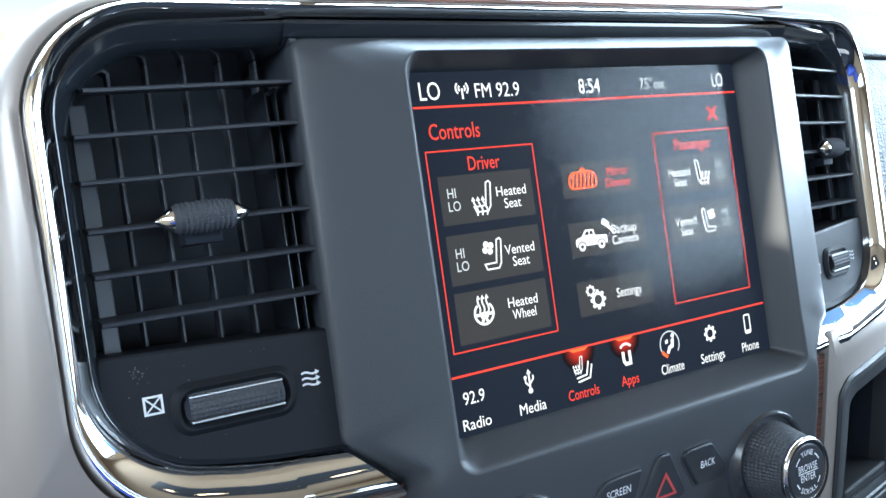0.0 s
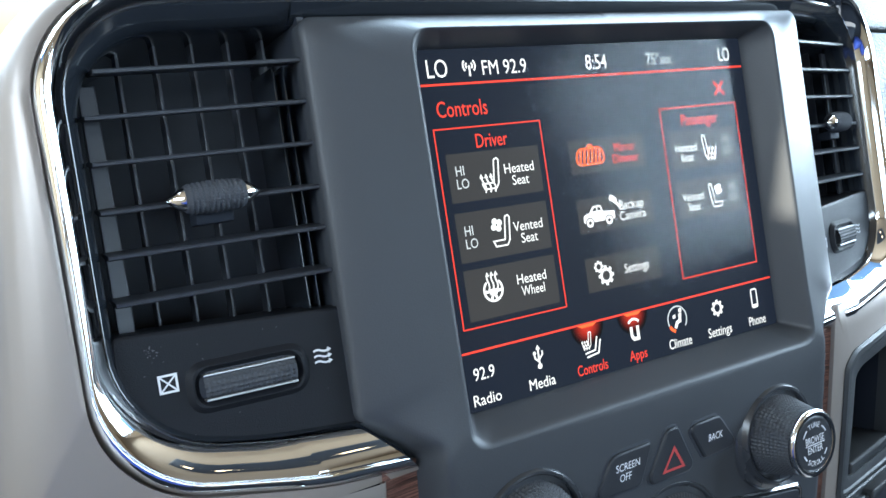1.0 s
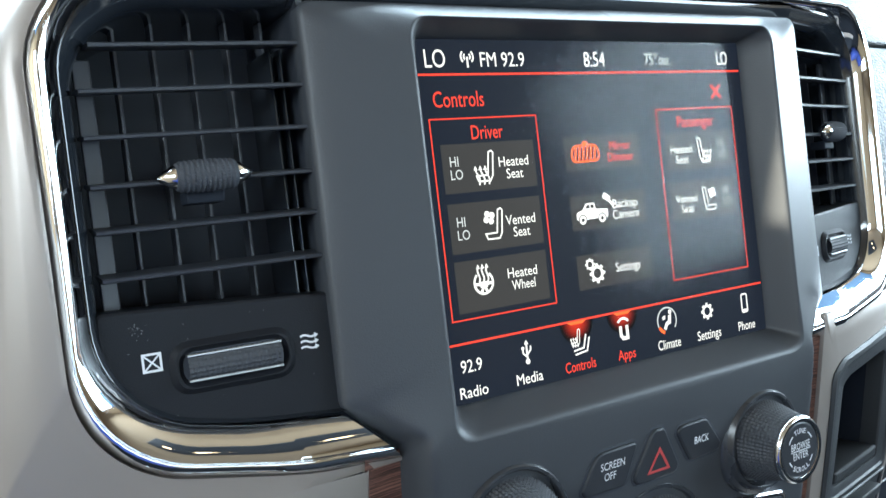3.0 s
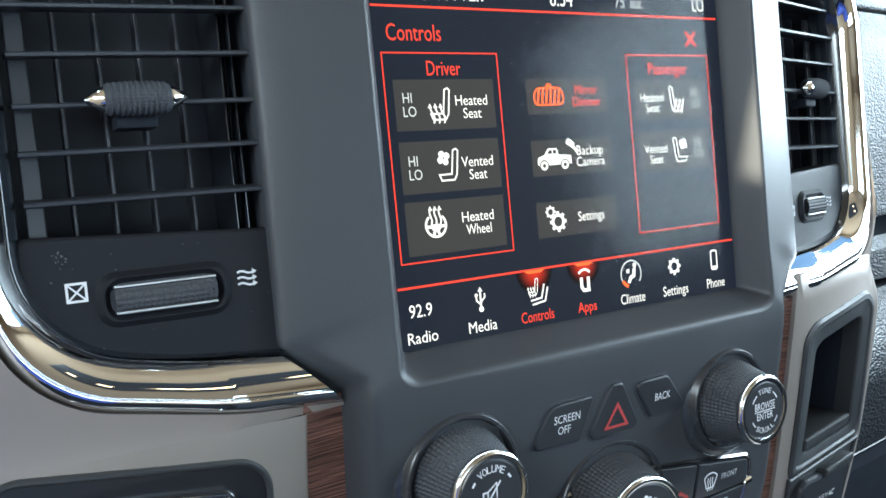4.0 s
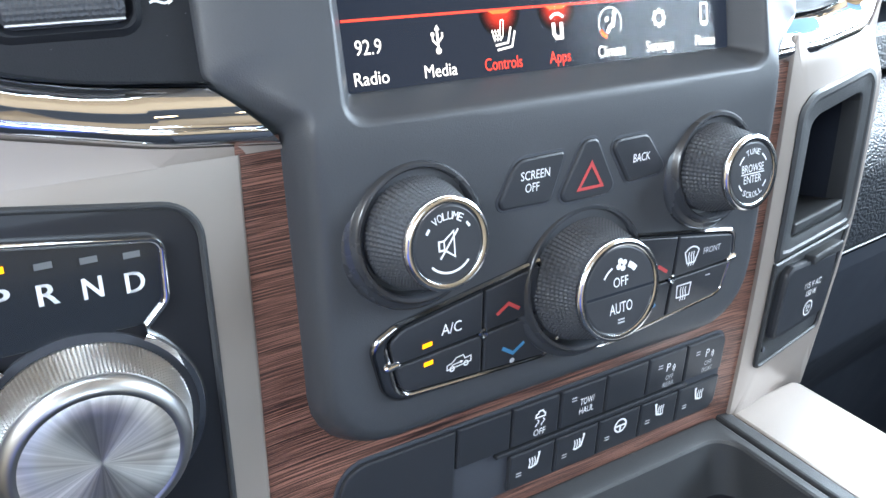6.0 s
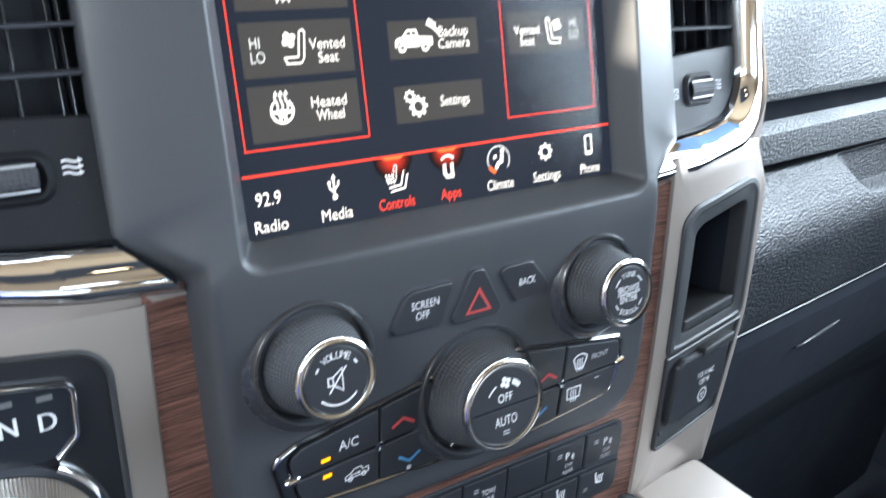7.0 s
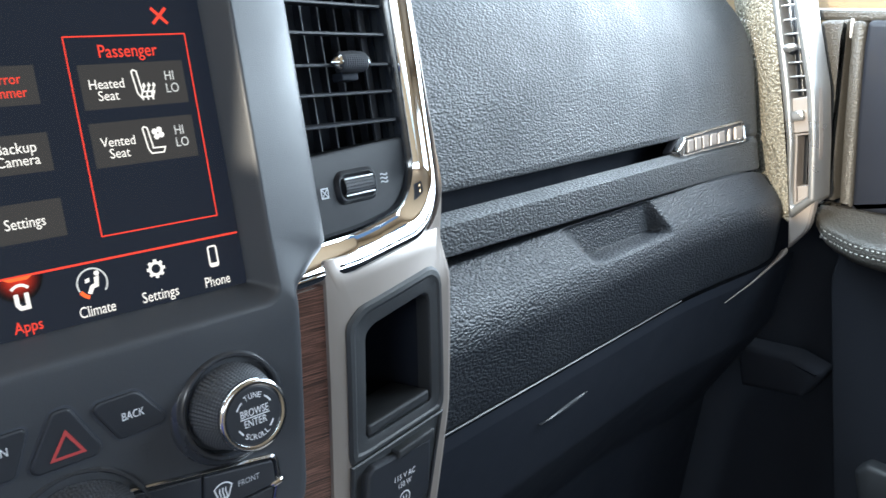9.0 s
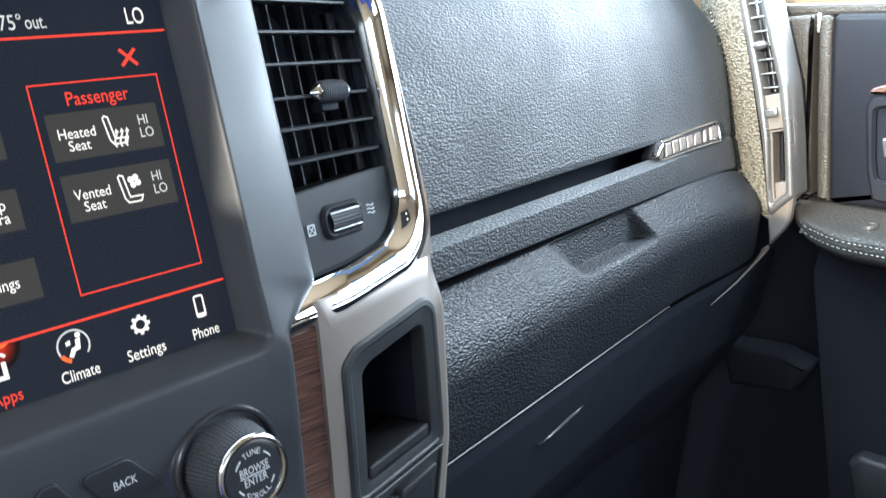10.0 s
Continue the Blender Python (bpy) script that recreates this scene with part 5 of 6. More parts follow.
def cubby_body(bm):
    """The surround with its mouth sunk in."""
    top = clip(OUTLET, (0, -1.432), (4, -1.116), 1)
    count = 96
    centre = (2.56, -0.82)
    angles = [2 * math.pi * i / count for i in range(count)]
    out, mouth = ray_ring(top, angles, centre), ray_ring(MOUTH, angles, centre)
    rings = []
    for share, off in ((0, 0.03), (0, -0.012), (0.12, -0.026), (0.30, -0.026), (0.42, -0.016), (0.75, -0.012), (0.95, -0.006), (1.0, 0.006), (1.0, 0.10)):
        rings.append([bm.verts.new((a[0] + (b[0] - a[0]) * share, base(a[1] + (b[1] - a[1]) * share) + off, a[1] + (b[1] - a[1]) * share)) for a, b in zip(out, mouth)])
    bridge(bm, rings)


# the well is a darker colour than its rim, shade painted in
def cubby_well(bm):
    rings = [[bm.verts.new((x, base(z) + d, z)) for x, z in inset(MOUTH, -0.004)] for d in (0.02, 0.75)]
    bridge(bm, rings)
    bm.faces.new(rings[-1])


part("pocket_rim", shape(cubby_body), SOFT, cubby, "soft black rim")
part("pocket_well", shape(cubby_well), DEEP, cubby, "pocket coloured near-black for its shade")
part("lip", shape(solid, fillet([(2.292, -1.152), (2.758, -1.118), (2.758, -1.052), (2.292, -1.086)], [0.012] * 4, 4, True), -0.016, 0.30, 0.014), SOFT, cubby, "raised lip")
outlet = thing("power_outlet", (2.5, 0.25, -1.6), "black power outlet with hinged flap", "power outlet")
WINGED.add(outlet)
part("back_plate", shape(solid, inset(clip(OUTLET, (0, -1.432), (4, -1.116), -1), 0.006), -0.014, 0.03, 0.012), SOFT, outlet)
RING = inset(clip(OUTLET, (0, -1.432), (4, -1.116), -1), 0.004)
part("plate_rim", shape(hoop, RING, inset(RING, 0.022), -0.030, 0.0, 0.008), SOFT, outlet, "raised rim")
flap = part("flap", shape(solid, fillet([(2.215, -1.695), (2.240, -1.330), (2.290, -1.300), (2.735, -1.315), (2.735, -1.655)], [0.05, 0.05, 0.03, 0.03, 0.06], 5, True), -0.062, 0.0, 0.022), KEY, outlet, "hinged flap")
ff = lambda px, pz: base(pz) - 0.064
part("hinge", shape(solid, fillet([(2.46, -1.332), (2.745, -1.318), (2.745, -1.262), (2.46, -1.285)], [0.01] * 4, 3, True), -0.078, 0.0, 0.010), SOFT, outlet)
part("word", shape(letters, "115 V AC", 2.520, -1.448, 0.160, 0.032, ff, 0), PRINT, flap)
part("word", shape(letters, "150 W", 2.520, -1.496, 0.100, 0.032, ff, 0), PRINT, flap)
part("socket_sign", shape(lambda bm: (stroke(bm, arc(2.520, -1.586, 0.040, 0, 360, 20)[:-1], 0.007, ff, 0, closed=True), stroke(bm, [(2.509, -1.571), (2.509, -1.591)], 0.008, ff, 0), stroke(bm, [(2.531, -1.571), (2.531, -1.591)], 0.008, ff, 0), stroke(bm, arc(2.520, -1.608, 0.008, 0, 180, 5), 0.005, ff, 0))), PRINT, flap)
part("screw", shape(lathe, [(0.014, 0.0), (0.014, 0.012), (0.008, 0.014)], (2.215, base(-1.74) - 0.014, -1.74), AXIS, 12), VOID, outlet)


# ---- passenger side of the dashboard ----
SLOPE = 0.13


def dash_depth(x):
    return SLOPE * (x - 3.0)


def dash_sheet(bm, profile, x0, x1, n, bend=None, close=True):
    """A moulding of one section (depth, z) along the dash, which draws away towards the door."""
    rows = []
    for i in range(n + 1):
        x = x0 + (x1 - x0) * i / n
        row = []
        for j, (y, z) in enumerate(profile):
            p = Vector((x, y + dash_depth(x), z))
            row.append(bm.verts.new(bend(p, i / n) if bend else p))
        rows.append(row)
    bridge(bm, rows, closed=False)
    if close:
        for row in (rows[0], rows[-1]):
            bm.faces.new(row)


def soften(points, radii, n=6):
    return fillet(points, radii, n)


def far_end(z):
    """Where the glove door ends towards the passenger door."""
    return 8.56 - (0.35 if z > 0.6 else 0.12) * (z - 0.6) ** 2


def flare(x):
    """How far the dash comes forward again towards the outboard vent."""
    return -0.18 * max(0.0, (x - 7.0) / 1.45) ** 3


def corner_round(p, s):
    """Flares the glove door at its far end, rounds its edge and lets it down past the slot."""
    z = p.z
    x = 3.0 + (far_end(z) - 3.0) * s
    if z < 0.1:
        z -= 0.145 * smooth(7.40, 7.46, x)
    roll = max(0.0, s - 0.975) / 0.025
    return Vector((x, p.y + dash_depth(x) - dash_depth(p.x) + flare(x) + 0.12 * (1 - math.sqrt(max(0.0, 1 - roll * roll))), z))


door_profile = soften([(1.05, 1.352), (0.80, 1.345), (0.655, 0.95), (0.615, 0.5), (0.615, -0.035), (0.63, -0.082), (0.95, -0.10)], [0, 0.05, 1.2, 3.0, 0.03, 0.015, 0], 10)
upper = thing("upper_glove_box", (5.7, 0.9, -0.1), "black grained upper glove box door, closed", "glove box")
part("door", shape(dash_sheet, door_profile, 3.0, 8.5, 160, corner_round), HIDE, upper, "grained black door", angle=60)
# slot behind the ledge, its shade given by a near-black colour
groove = bmesh.new()
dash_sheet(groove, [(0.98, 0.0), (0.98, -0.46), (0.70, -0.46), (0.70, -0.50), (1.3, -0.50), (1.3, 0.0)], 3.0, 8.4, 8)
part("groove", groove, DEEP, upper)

strip_profile = soften([(0.95, -0.50), (0.668, -0.46), (0.648, -0.212), (0.622, -0.202), (0.522, -0.274), (0.556, -0.470), (0.72, -0.490)], [0, 0, 0.006, 0.008, 0.012, 0.02, 0])


def strip_end(p, s):
    """The ledge sinks into the door past the slot, deepens on the way and ends with it."""
    x = 3.0 + (far_end(p.z) - 3.0) * s
    out = smooth(6.5, 8.1, x)
    y = p.y - dash_depth(p.x)
    low = smooth(-0.28, -0.46, p.z)
    y += (0.60 - y) * 0.75 * out * (1 - low) if y < 0.6 else 0.0
    roll = max(0.0, s - 0.97) / 0.03
    z = p.z - low * 0.017 * (x - 3.4)
    z += 0.06 * low * roll ** 3
    return Vector((x, y + dash_depth(x) + flare(x) + 0.12 * (1 - math.sqrt(max(0.0, 1 - roll * roll))), z))


solo("dash_strip", shape(dash_sheet, strip_profile, 3.0, 8.5, 110, strip_end), HIDE, (5.7, 1.0, -0.35), "black grained ledge across the dashboard", "dash trim", kind="structure", angle=60)

box_profile = soften([(1.0, -0.525), (0.60, -0.535), (0.425, -0.865), (0.415, -1.02), (0.565, -1.515), (1.2, -1.55)], [0, 0.04, 0.34, 0.34, 0.03, 0], 8)


def grip_cut(p, s):
    """The finger recess in the lid's crest."""
    x0, x1 = 5.12, 6.22
    k = smooth(x0 - 0.22, x0 + 0.02, p.x + (p.z + 0.84) * 0.9) * (1 - smooth(x1 - 0.05, x1 + 0.05, p.x + (p.z + 0.84) * 0.35))
    k *= 1 - smooth(0.80, 0.86, -p.z)
    if p.z < -0.5:
        front = dash_depth(p.x)
        p.y += k * max(0.0, 0.64 + front - p.y) * smooth(-0.53, -0.56, p.z)
    p.y -= 0.24 * smooth(6.3, 8.6, p.x)
    roll = max(0.0, p.x - 7.7) / 1.26
    roll = 1 - math.sqrt(max(0.0, 1 - roll * roll))
    p.z -= roll * 0.55 * max(0.0, p.z + 1.25)
    p.y += roll * 0.42
    return p


def fine_box_profile():
    pts = []
    for a, b in zip(box_profile, box_profile[1:]):
        n = max(1, int(math.hypot(b[0] - a[0], b[1] - a[1]) / 0.02)) if -0.9 < (a[1] + b[1]) / 2 < -0.53 else 1
        pts += [(a[0] + (b[0] - a[0]) * i / n, a[1] + (b[1] - a[1]) * i / n) for i in range(n)]
    return pts + [box_profile[-1]]


def follow(p, s):
    """Keeps to the lid as it swells towards the door."""
    p.y -= 0.24 * smooth(6.3, 8.6, p.x)
    return p


lower = thing("lower_glove_box", (5.7, 0.9, -1.5), "black grained lower glove box with finger recess", "glove box")
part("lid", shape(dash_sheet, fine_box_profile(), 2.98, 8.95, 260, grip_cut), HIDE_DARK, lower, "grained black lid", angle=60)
part("edge_trim", shape(dash_sheet, [(0.572, -1.520), (0.566, -1.527), (0.570, -1.534), (0.70, -1.537)], 3.0, 6.5, 24, follow), EDGE, lower, "thin pale edge")
# tapered sliver added in the shape of a curved highlight
part("edge_trim", shape(dash_sheet, [(0.70, -1.885), (0.692, -1.905), (0.70, -1.925), (0.76, -1.925)], 4.28, 4.95, 14, lambda p, s: Vector((p.x, p.y, -1.905 + 0.03 * s * s + (p.z + 1.905) * (0.08 + 0.92 * math.sin(math.pi * s ** 1.4))))), EDGE, lower, "thin crescent shaped like a highlight under the lid")
# coloured near-black to stand for the shade under the dash
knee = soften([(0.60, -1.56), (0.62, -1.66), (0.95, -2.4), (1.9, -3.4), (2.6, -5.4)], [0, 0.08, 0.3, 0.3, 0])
solo("knee_panel", shape(dash_sheet, knee, 2.9, 9.0, 24, follow, close=False), DEEP, (5.7, 1.2, -2.4), "underside of the dashboard above the footwell, shade put into its colour", "dash panel", kind="structure", angle=60)

# the top pad runs from the seam above the glove door to the windscreen
pad = soften([(1.2, 1.34), (0.80, 1.372), (0.84, 1.44), (1.25, 1.92), (2.6, 2.42), (5.2, 2.9), (8.0, 3.1)], [0, 0.02, 0.06, 0.4, 0.8, 1.0, 0], 6)
solo("dash_top_pad", shape(dash_sheet, pad, -0.2, 9.0, 40, close=False), HIDE, (5.7, 2.0, 1.6), "grey grained dashboard top pad", "dash pad", kind="structure", angle=60)
wing = soften([(1.6, 0.9), (0.75, 0.7), (0.75, -1.2), (1.2, -2.2), (1.6, -5.0)], [0, 0.2, 0.3, 0.3, 0], 6)
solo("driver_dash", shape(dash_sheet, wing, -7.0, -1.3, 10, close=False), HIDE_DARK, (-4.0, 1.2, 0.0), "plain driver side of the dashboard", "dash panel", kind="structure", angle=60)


# ---- badge on the glove door ----
def badge_face(x, z):
    return 0.585 + dash_depth(x) + flare(x)


badge = thing("trim_badge", (7.5, 1.18, -0.15), "chrome trim badge with raised blocks on a dark field", "badge")
BADGE = dense(fillet([(6.68, -0.185), (6.80, -0.248), (8.145, -0.248), (8.145, -0.022), (6.88, -0.067)], [0.02, 0.02, 0.04, 0.05, 0.02], 4, True), 0.15)
part("plinth", shape(solid, BADGE, 0.0, 0.12, 0.02, badge_face), SLAT, badge, "dark plinth")
part("rim", shape(hoop, BADGE, inset(BADGE, 0.020), -0.040, 0.02, 0.012, badge_face), SATIN, badge, "chrome rim")
part("end_facet", shape(solid, [(6.70, -0.185), (6.795, -0.236), (6.86, -0.21), (6.895, -0.085)], -0.038, 0.0, 0.010, badge_face), SATIN, badge, "slanted chrome end")
part("field", shape(solid, inset(BADGE, 0.018), 0.012, 0.06, 0.004, badge_face), EDGE, badge, "dark field")
for i in range(7):
    x = 7.01 + 0.172 * i
    zc = -0.158 + 0.020 * i / 6
    w = 0.026 if i == 5 else 0.068
    part("block", shape(solid, [(x - w - 0.006, zc - 0.062), (x + w - 0.006, zc - 0.060), (x + w + 0.010, zc + 0.062), (x - w + 0.010, zc + 0.060)], -0.034, 0.05, 0.016, badge_face), SILVER, badge, "raised satin block")


# ---- end pod with the outboard vent ----
def sideways(bm, plane, shear=0.0):
    """Turns a panel built in (y, z) with its depth across into one that faces the driver."""
    for v in bm.verts:
        v.co = (plane + v.co.y, v.co.x, v.co.z + shear * (v.co.x - 0.5))
    return bm


def pod(build, *args, **more):
    return sideways(shape(build, *args, **more), 8.5)


def ring_of(outline):
    """An outline as points round the pull's middle."""
    return ray_ring(outline, [2 * math.pi * i / 240 for i in range(240)], (-1.4, -0.45))


def ray_to(outline):
    """An outline as 120 points round the vent's middle."""
    return ray_ring(outline, [2 * math.pi * i / 240 for i in range(240)], (0.75, 0.2))


def cheek(bm):
    """The trim between the glove door and the outboard vent, a face that turns back to the dash."""
    rows = []
    for i in range(41):
        s = i / 40
        near, far = 2.2 - 3.36 * s, 2.2 - 2.86 * s
        row = []
        for j in range(13):
            u = j / 12
            z = near + (far - near) * u
            edge = 0.888 + 0.03 * z * z * (0.4 if z > 0 else 1.0)
            row.append(bm.verts.new((8.50 + 0.30 * u ** 1.15, edge + 0.56 * u ** 0.9, z)))
        rows.append(row)
    bridge(bm, rows, closed=False)


solo("dash_end_trim", shape(cheek), HIDE_SUNLIT, (8.9, 1.2, -0.6), "grained trim at the passenger end of the dashboard", "dash trim", kind="structure", angle=50)
side_vent = thing("side_vent", (8.5, 0.75, -1.0), "chrome-framed louvred side vent", "air vent", "vents of the dashboard end")
FRAME = fillet([(0.892, -1.115), (0.862, -0.60), (0.842, -0.32), (0.848, 0.26), (0.890, 1.5), (0.620, 1.5), (0.578, 1.04), (0.512, 0.2), (0.550, -0.36), (0.612, -0.93)], [0.02, 0.4, 0.4, 0.6, 0.1, 0.1, 0.5, 0.8, 0.5, 0.05], 6, True)
HOLE = fillet([(0.858, -0.99), (0.842, -0.79), (0.785, -0.33), (0.768, 0.24), (0.810, 1.42), (0.695, 1.42), (0.658, 1.06), (0.604, 0.21), (0.620, -0.35), (0.680, -0.88)], [0.02, 0.4, 0.4, 0.6, 0.06, 0.06, 0.5, 0.8, 0.5, 0.03], 6, True)
part("frame", pod(hoop, FRAME, HOLE, -0.07, 0.3, 0.018, flat(0)), PALE, side_vent, "pale chrome frame", angle=50)
part("back", pod(solid, inset(HOLE, -0.01), 0.36, 0.4, 0.004, flat(0)), VOID, side_vent)
SKIRT = fillet([(1.003, -1.470), (0.918, -1.12), (0.900, -0.60), (0.880, -0.32), (0.886, 0.26), (0.92, 1.6), (0.62, 1.6), (0.585, 1.04), (0.512, 0.19), (0.545, -0.37), (0.622, -0.89), (0.729, -1.236)], [0.02, 0.1, 0.3, 0.3, 0.6, 0.1, 0.1, 0.6, 0.8, 0.5, 0.3, 0.3], 6, True)
part("skirt", pod(hoop, ray_to(SKIRT), ray_to(inset(HOLE, -0.005)), 0.0, 0.10, 0.02, flat(0)), SILVER, side_vent, "champagne outer trim")


def tail(bm):
    """The skirt's lower edge, which runs on as a fine rib under the glove box."""
    rings = []
    for x, y, z, w in ((8.52, 1.000, -1.462, 0.030), (8.40, 1.010, -1.510, 0.022), (8.197, 1.015, -1.562, 0.014), (7.774, 1.010, -1.643, 0.009), (7.34, 1.085, -1.755, 0.003)):
        rings.append([bm.verts.new((x + a * w, y + b * w, z + c * w)) for a, b, c in ((0.2, -0.6, 1), (0, -1, 0), (-0.2, -0.6, -1), (0, 1.5, 0))])
    bridge(bm, rings)


part("tail", shape(tail), SILVER, side_vent, "fine champagne edge")
for k in range(9):
    z = 0.196 + 0.1415 * k
    slat = bmesh.new()
    box(slat, 8.47, 0.60, z - 0.009, 8.56, 0.80, z + 0.009, 0.005)
    for v in slat.verts:
        v.co.z += 0.09 * (v.co.y - 0.70)
    part("louvre", slat, PALE, side_vent, "pale lit louvre")
for k in range(3):
    vane = bmesh.new()
    box(vane, 8.60, 0.655 + 0.05 * k, 0.14, 8.66, 0.664 + 0.05 * k, 1.42, 0.002)
    part("vane", vane, SLAT if k != 1 else PALE, side_vent)
part("slider", shape(lathe, [(0.005, -0.085), (0.035, -0.065), (0.048, 0.0), (0.035, 0.055), (0.005, 0.075)], (8.44, 0.735, 0.632), (0, 1, 0), 20), PALE, side_vent, "pale slider")
part("plate", pod(solid, clip(clip(inset(HOLE, 0.002), (0, 0.135), (2, 0.105), -1), (0, -0.215), (2, -0.245), 1), -0.02, 0.2, 0.008, flat(0)), SILVER, side_vent, "champagne plate")
wheel_bm = bmesh.new()
box(wheel_bm, 8.42, 0.645, -0.105, 8.52, 0.785, 0.000, 0.03)
part("thumbwheel", wheel_bm, PALE, side_vent, "pale thumbwheel")
part("lower_pocket", pod(hoop, clip(inset(HOLE, 0.002), (0, -0.225), (2, -0.255), -1), inset(clip(inset(HOLE, 0.002), (0, -0.225), (2, -0.255), -1), 0.022), -0.01, 0.16, 0.008, flat(0)), SILVER, side_vent, "champagne recess")
part("pocket_floor", pod(solid, clip(inset(HOLE, 0.02), (0, -0.78), (2, -0.78), -1), 0.03, 0.16, 0.008, flat(0)), SILVER, side_vent, "champagne pocket floor")

# ---- passenger door ----
DOOR_X = 9.1
TIP = 0.22


def door_panel(outline, top, bottom, bevel=0.03):
    return sideways(shape(solid, outline, top, bottom, bevel, flat(0)), DOOR_X, TIP)


door = thing("passenger_door", (9.1, -1.0, -4.0), "black padded passenger door, closed", "car door")
part("hinge_pad", door_panel(fillet([(0.810, -1.06), (0.757, -0.46), (0.705, 0.13), (0.735, 0.62), (0.66, 0.84), (0.36, 0.86), (0.413, 0.66), (0.497, 0.14), (0.591, -0.46), (0.679, -1.06)], [0.02, 0.3, 0.3, 0.1, 0.10, 0.02, 0.1, 0.3, 0.3, 0.02], 6, True), -0.10, 0.3, 0.05), PADDED, door, "grained edge pad", angle=50)
part("card", door_panel(fillet([(-8.0, -1.15), (0.50, -1.12), (0.37, -0.15), (0.26, 0.60), (0.20, 0.86), (-8.0, 0.86)], [0, 0.02, 0.3, 0.3, 0.08, 0.05], 6, True), -0.09, 0.3, 0.06), DOOR_CARD, door, "padded black upper panel", angle=50)
part("card_edge", door_panel(fillet([(0.609, -1.09), (0.484, -0.155), (0.358, 0.66), (0.330, 0.84), (0.20, 0.855), (0.245, 0.60), (0.36, -0.15), (0.485, -1.09)], [0.01, 0.3, 0.3, 0.05, 0.05, 0.3, 0.3, 0.01], 6, True), -0.11, 0.1, 0.03), PADDED, door, "grained edge of the panel", angle=50)
# small pale piece added as the sunlit highlight at the gap's top
part("seam_glint", door_panel(fillet([(0.370, 0.66), (0.400, 0.67), (0.375, 0.87), (0.320, 0.87)], [0.01, 0.01, 0.02, 0.02], 3, True), -0.06, 0.1, 0.012), PALE, door, "pale sliver standing for a sunlit spot at the seam")
part("lower_card", door_panel(fillet([(-8.0, -5.4), (1.02, -5.4), (0.80, -1.95), (0.60, -1.45), (-8.0, -1.40)], [0, 0, 0.5, 0.3, 0], 4, True), 0.0, 0.3, 0.02), CARPET, door)
part("sill_cap", door_panel(fillet([(-8.0, 0.84), (0.86, 0.84), (0.82, 0.96), (-8.0, 0.98)], [0, 0.03, 0.03, 0], 4, True), -0.02, 0.4, 0.04), PADDED, door)


def rest_top(x, y):
    return -1.235 + 0.249 * y - 0.20 * (9.0 - x)


REST = dense(fillet([(9.10, 0.83), (8.82, 0.79), (8.50, 0.58), (8.31, 0.22), (8.27, -6.0), (9.10, -6.0)], [0.02, 0.25, 0.45, 0.6, 0.05, 0.02], 10, True), 0.08)


def rest(bm):
    """The armrest: a flat top that falls to a piped crest, a stitched flank, drawn in below."""
    rings = []
    for d, dz in ((0.20, -0.34), (0.09, -0.28), (0.025, -0.21), (0.0, -0.16), (0.004, -0.135), (-0.006, -0.115), (-0.004, -0.085), (0.006, -0.065), (0.0, -0.045), (0.02, -0.012), (0.06, 0.0), (0.12, 0.004)):
        rings.append([bm.verts.new((x, y, rest_top(x, y) + dz)) for x, y in (inset(REST, d) if d else REST)])
    bridge(bm, rings)
    bm.faces.new(rings[-1])


armrest = part("armrest", shape(rest), PADDED, door, "stitched padded armrest", angle=70)
SEAM = fillet([(9.05, 0.83), (8.82, 0.79), (8.50, 0.58), (8.31, 0.22), (8.29, -1.6)], [0, 0.25, 0.45, 0.6, 0], 10)
FLANK = dense(SEAM, 0.012)[int(math.dist(SEAM[0], SEAM[-1]) / 0.012):]
for dz in (-0.052, -0.128):
    for k in range(2, len(FLANK) - 4, 4):
        (xa, ya), (xb, yb) = FLANK[k], FLANK[k + 2]
        st = bmesh.new()
        ends = []
        for x, y in ((xa, ya), (xb, yb)):
            ends.append([st.verts.new((x - 0.012 + a, y + a * 0.4, rest_top(x, y) + dz + c)) for a, c in ((0.012, 0.005), (0.003, 0.004), (0.003, -0.004), (0.012, -0.005))])
        bridge(st, ends)
        part("stitch", st, STITCH, armrest)
lock = bmesh.new()
bridge(lock, [[lock.verts.new((8.62 + r * 1.3 * math.cos(math.pi * i / 12), -0.02 + r * math.sin(math.pi * i / 12), rest_top(8.62, -0.02) + h)) for i in range(24)] for r, h in ((0.075, -0.01), (0.075, 0.018), (0.055, 0.022), (0.050, 0.004))])
part("switch_ring", lock, PALE, armrest, "pale ring of a switch")
PULL = fillet([(-3.0, -1.05), (0.058, -1.03), (0.067, -0.70), (0.0, -0.05), (-0.075, 0.07), (-3.0, 0.12)], [0.02, 0.04, 0.3, 0.08, 0.05, 0.02], 5, True)
CUP = fillet([(-2.8, -0.85), (-0.02, -0.80), (-0.03, -0.55), (-0.09, -0.10), (-0.14, -0.06), (-2.8, -0.05)], [0.02, 0.05, 0.1, 0.04, 0.03, 0.02], 5, True)
pull = part("pull_surround", sideways(shape(hoop, ring_of(PULL), ring_of(CUP), -0.15, 0.05, 0.03, flat(0)), DOOR_X, TIP), DOOR_CARD, door, "black pull surround")
part("pull_cup", door_panel(CUP, -0.10, 0.0, 0.01), DEEP, door, "dark pull cup")
part("wood_inlay", door_panel(fillet([(-3.0, 0.13), (-0.085, 0.078), (-0.045, 0.080), (-0.105, 0.135), (-0.20, 0.170), (-3.0, 0.24)], [0.01, 0.01, 0.01, 0.03, 0.03, 0.01], 4, True), -0.16, 0.0, 0.02), WOOD, door, "dark wood inlay")
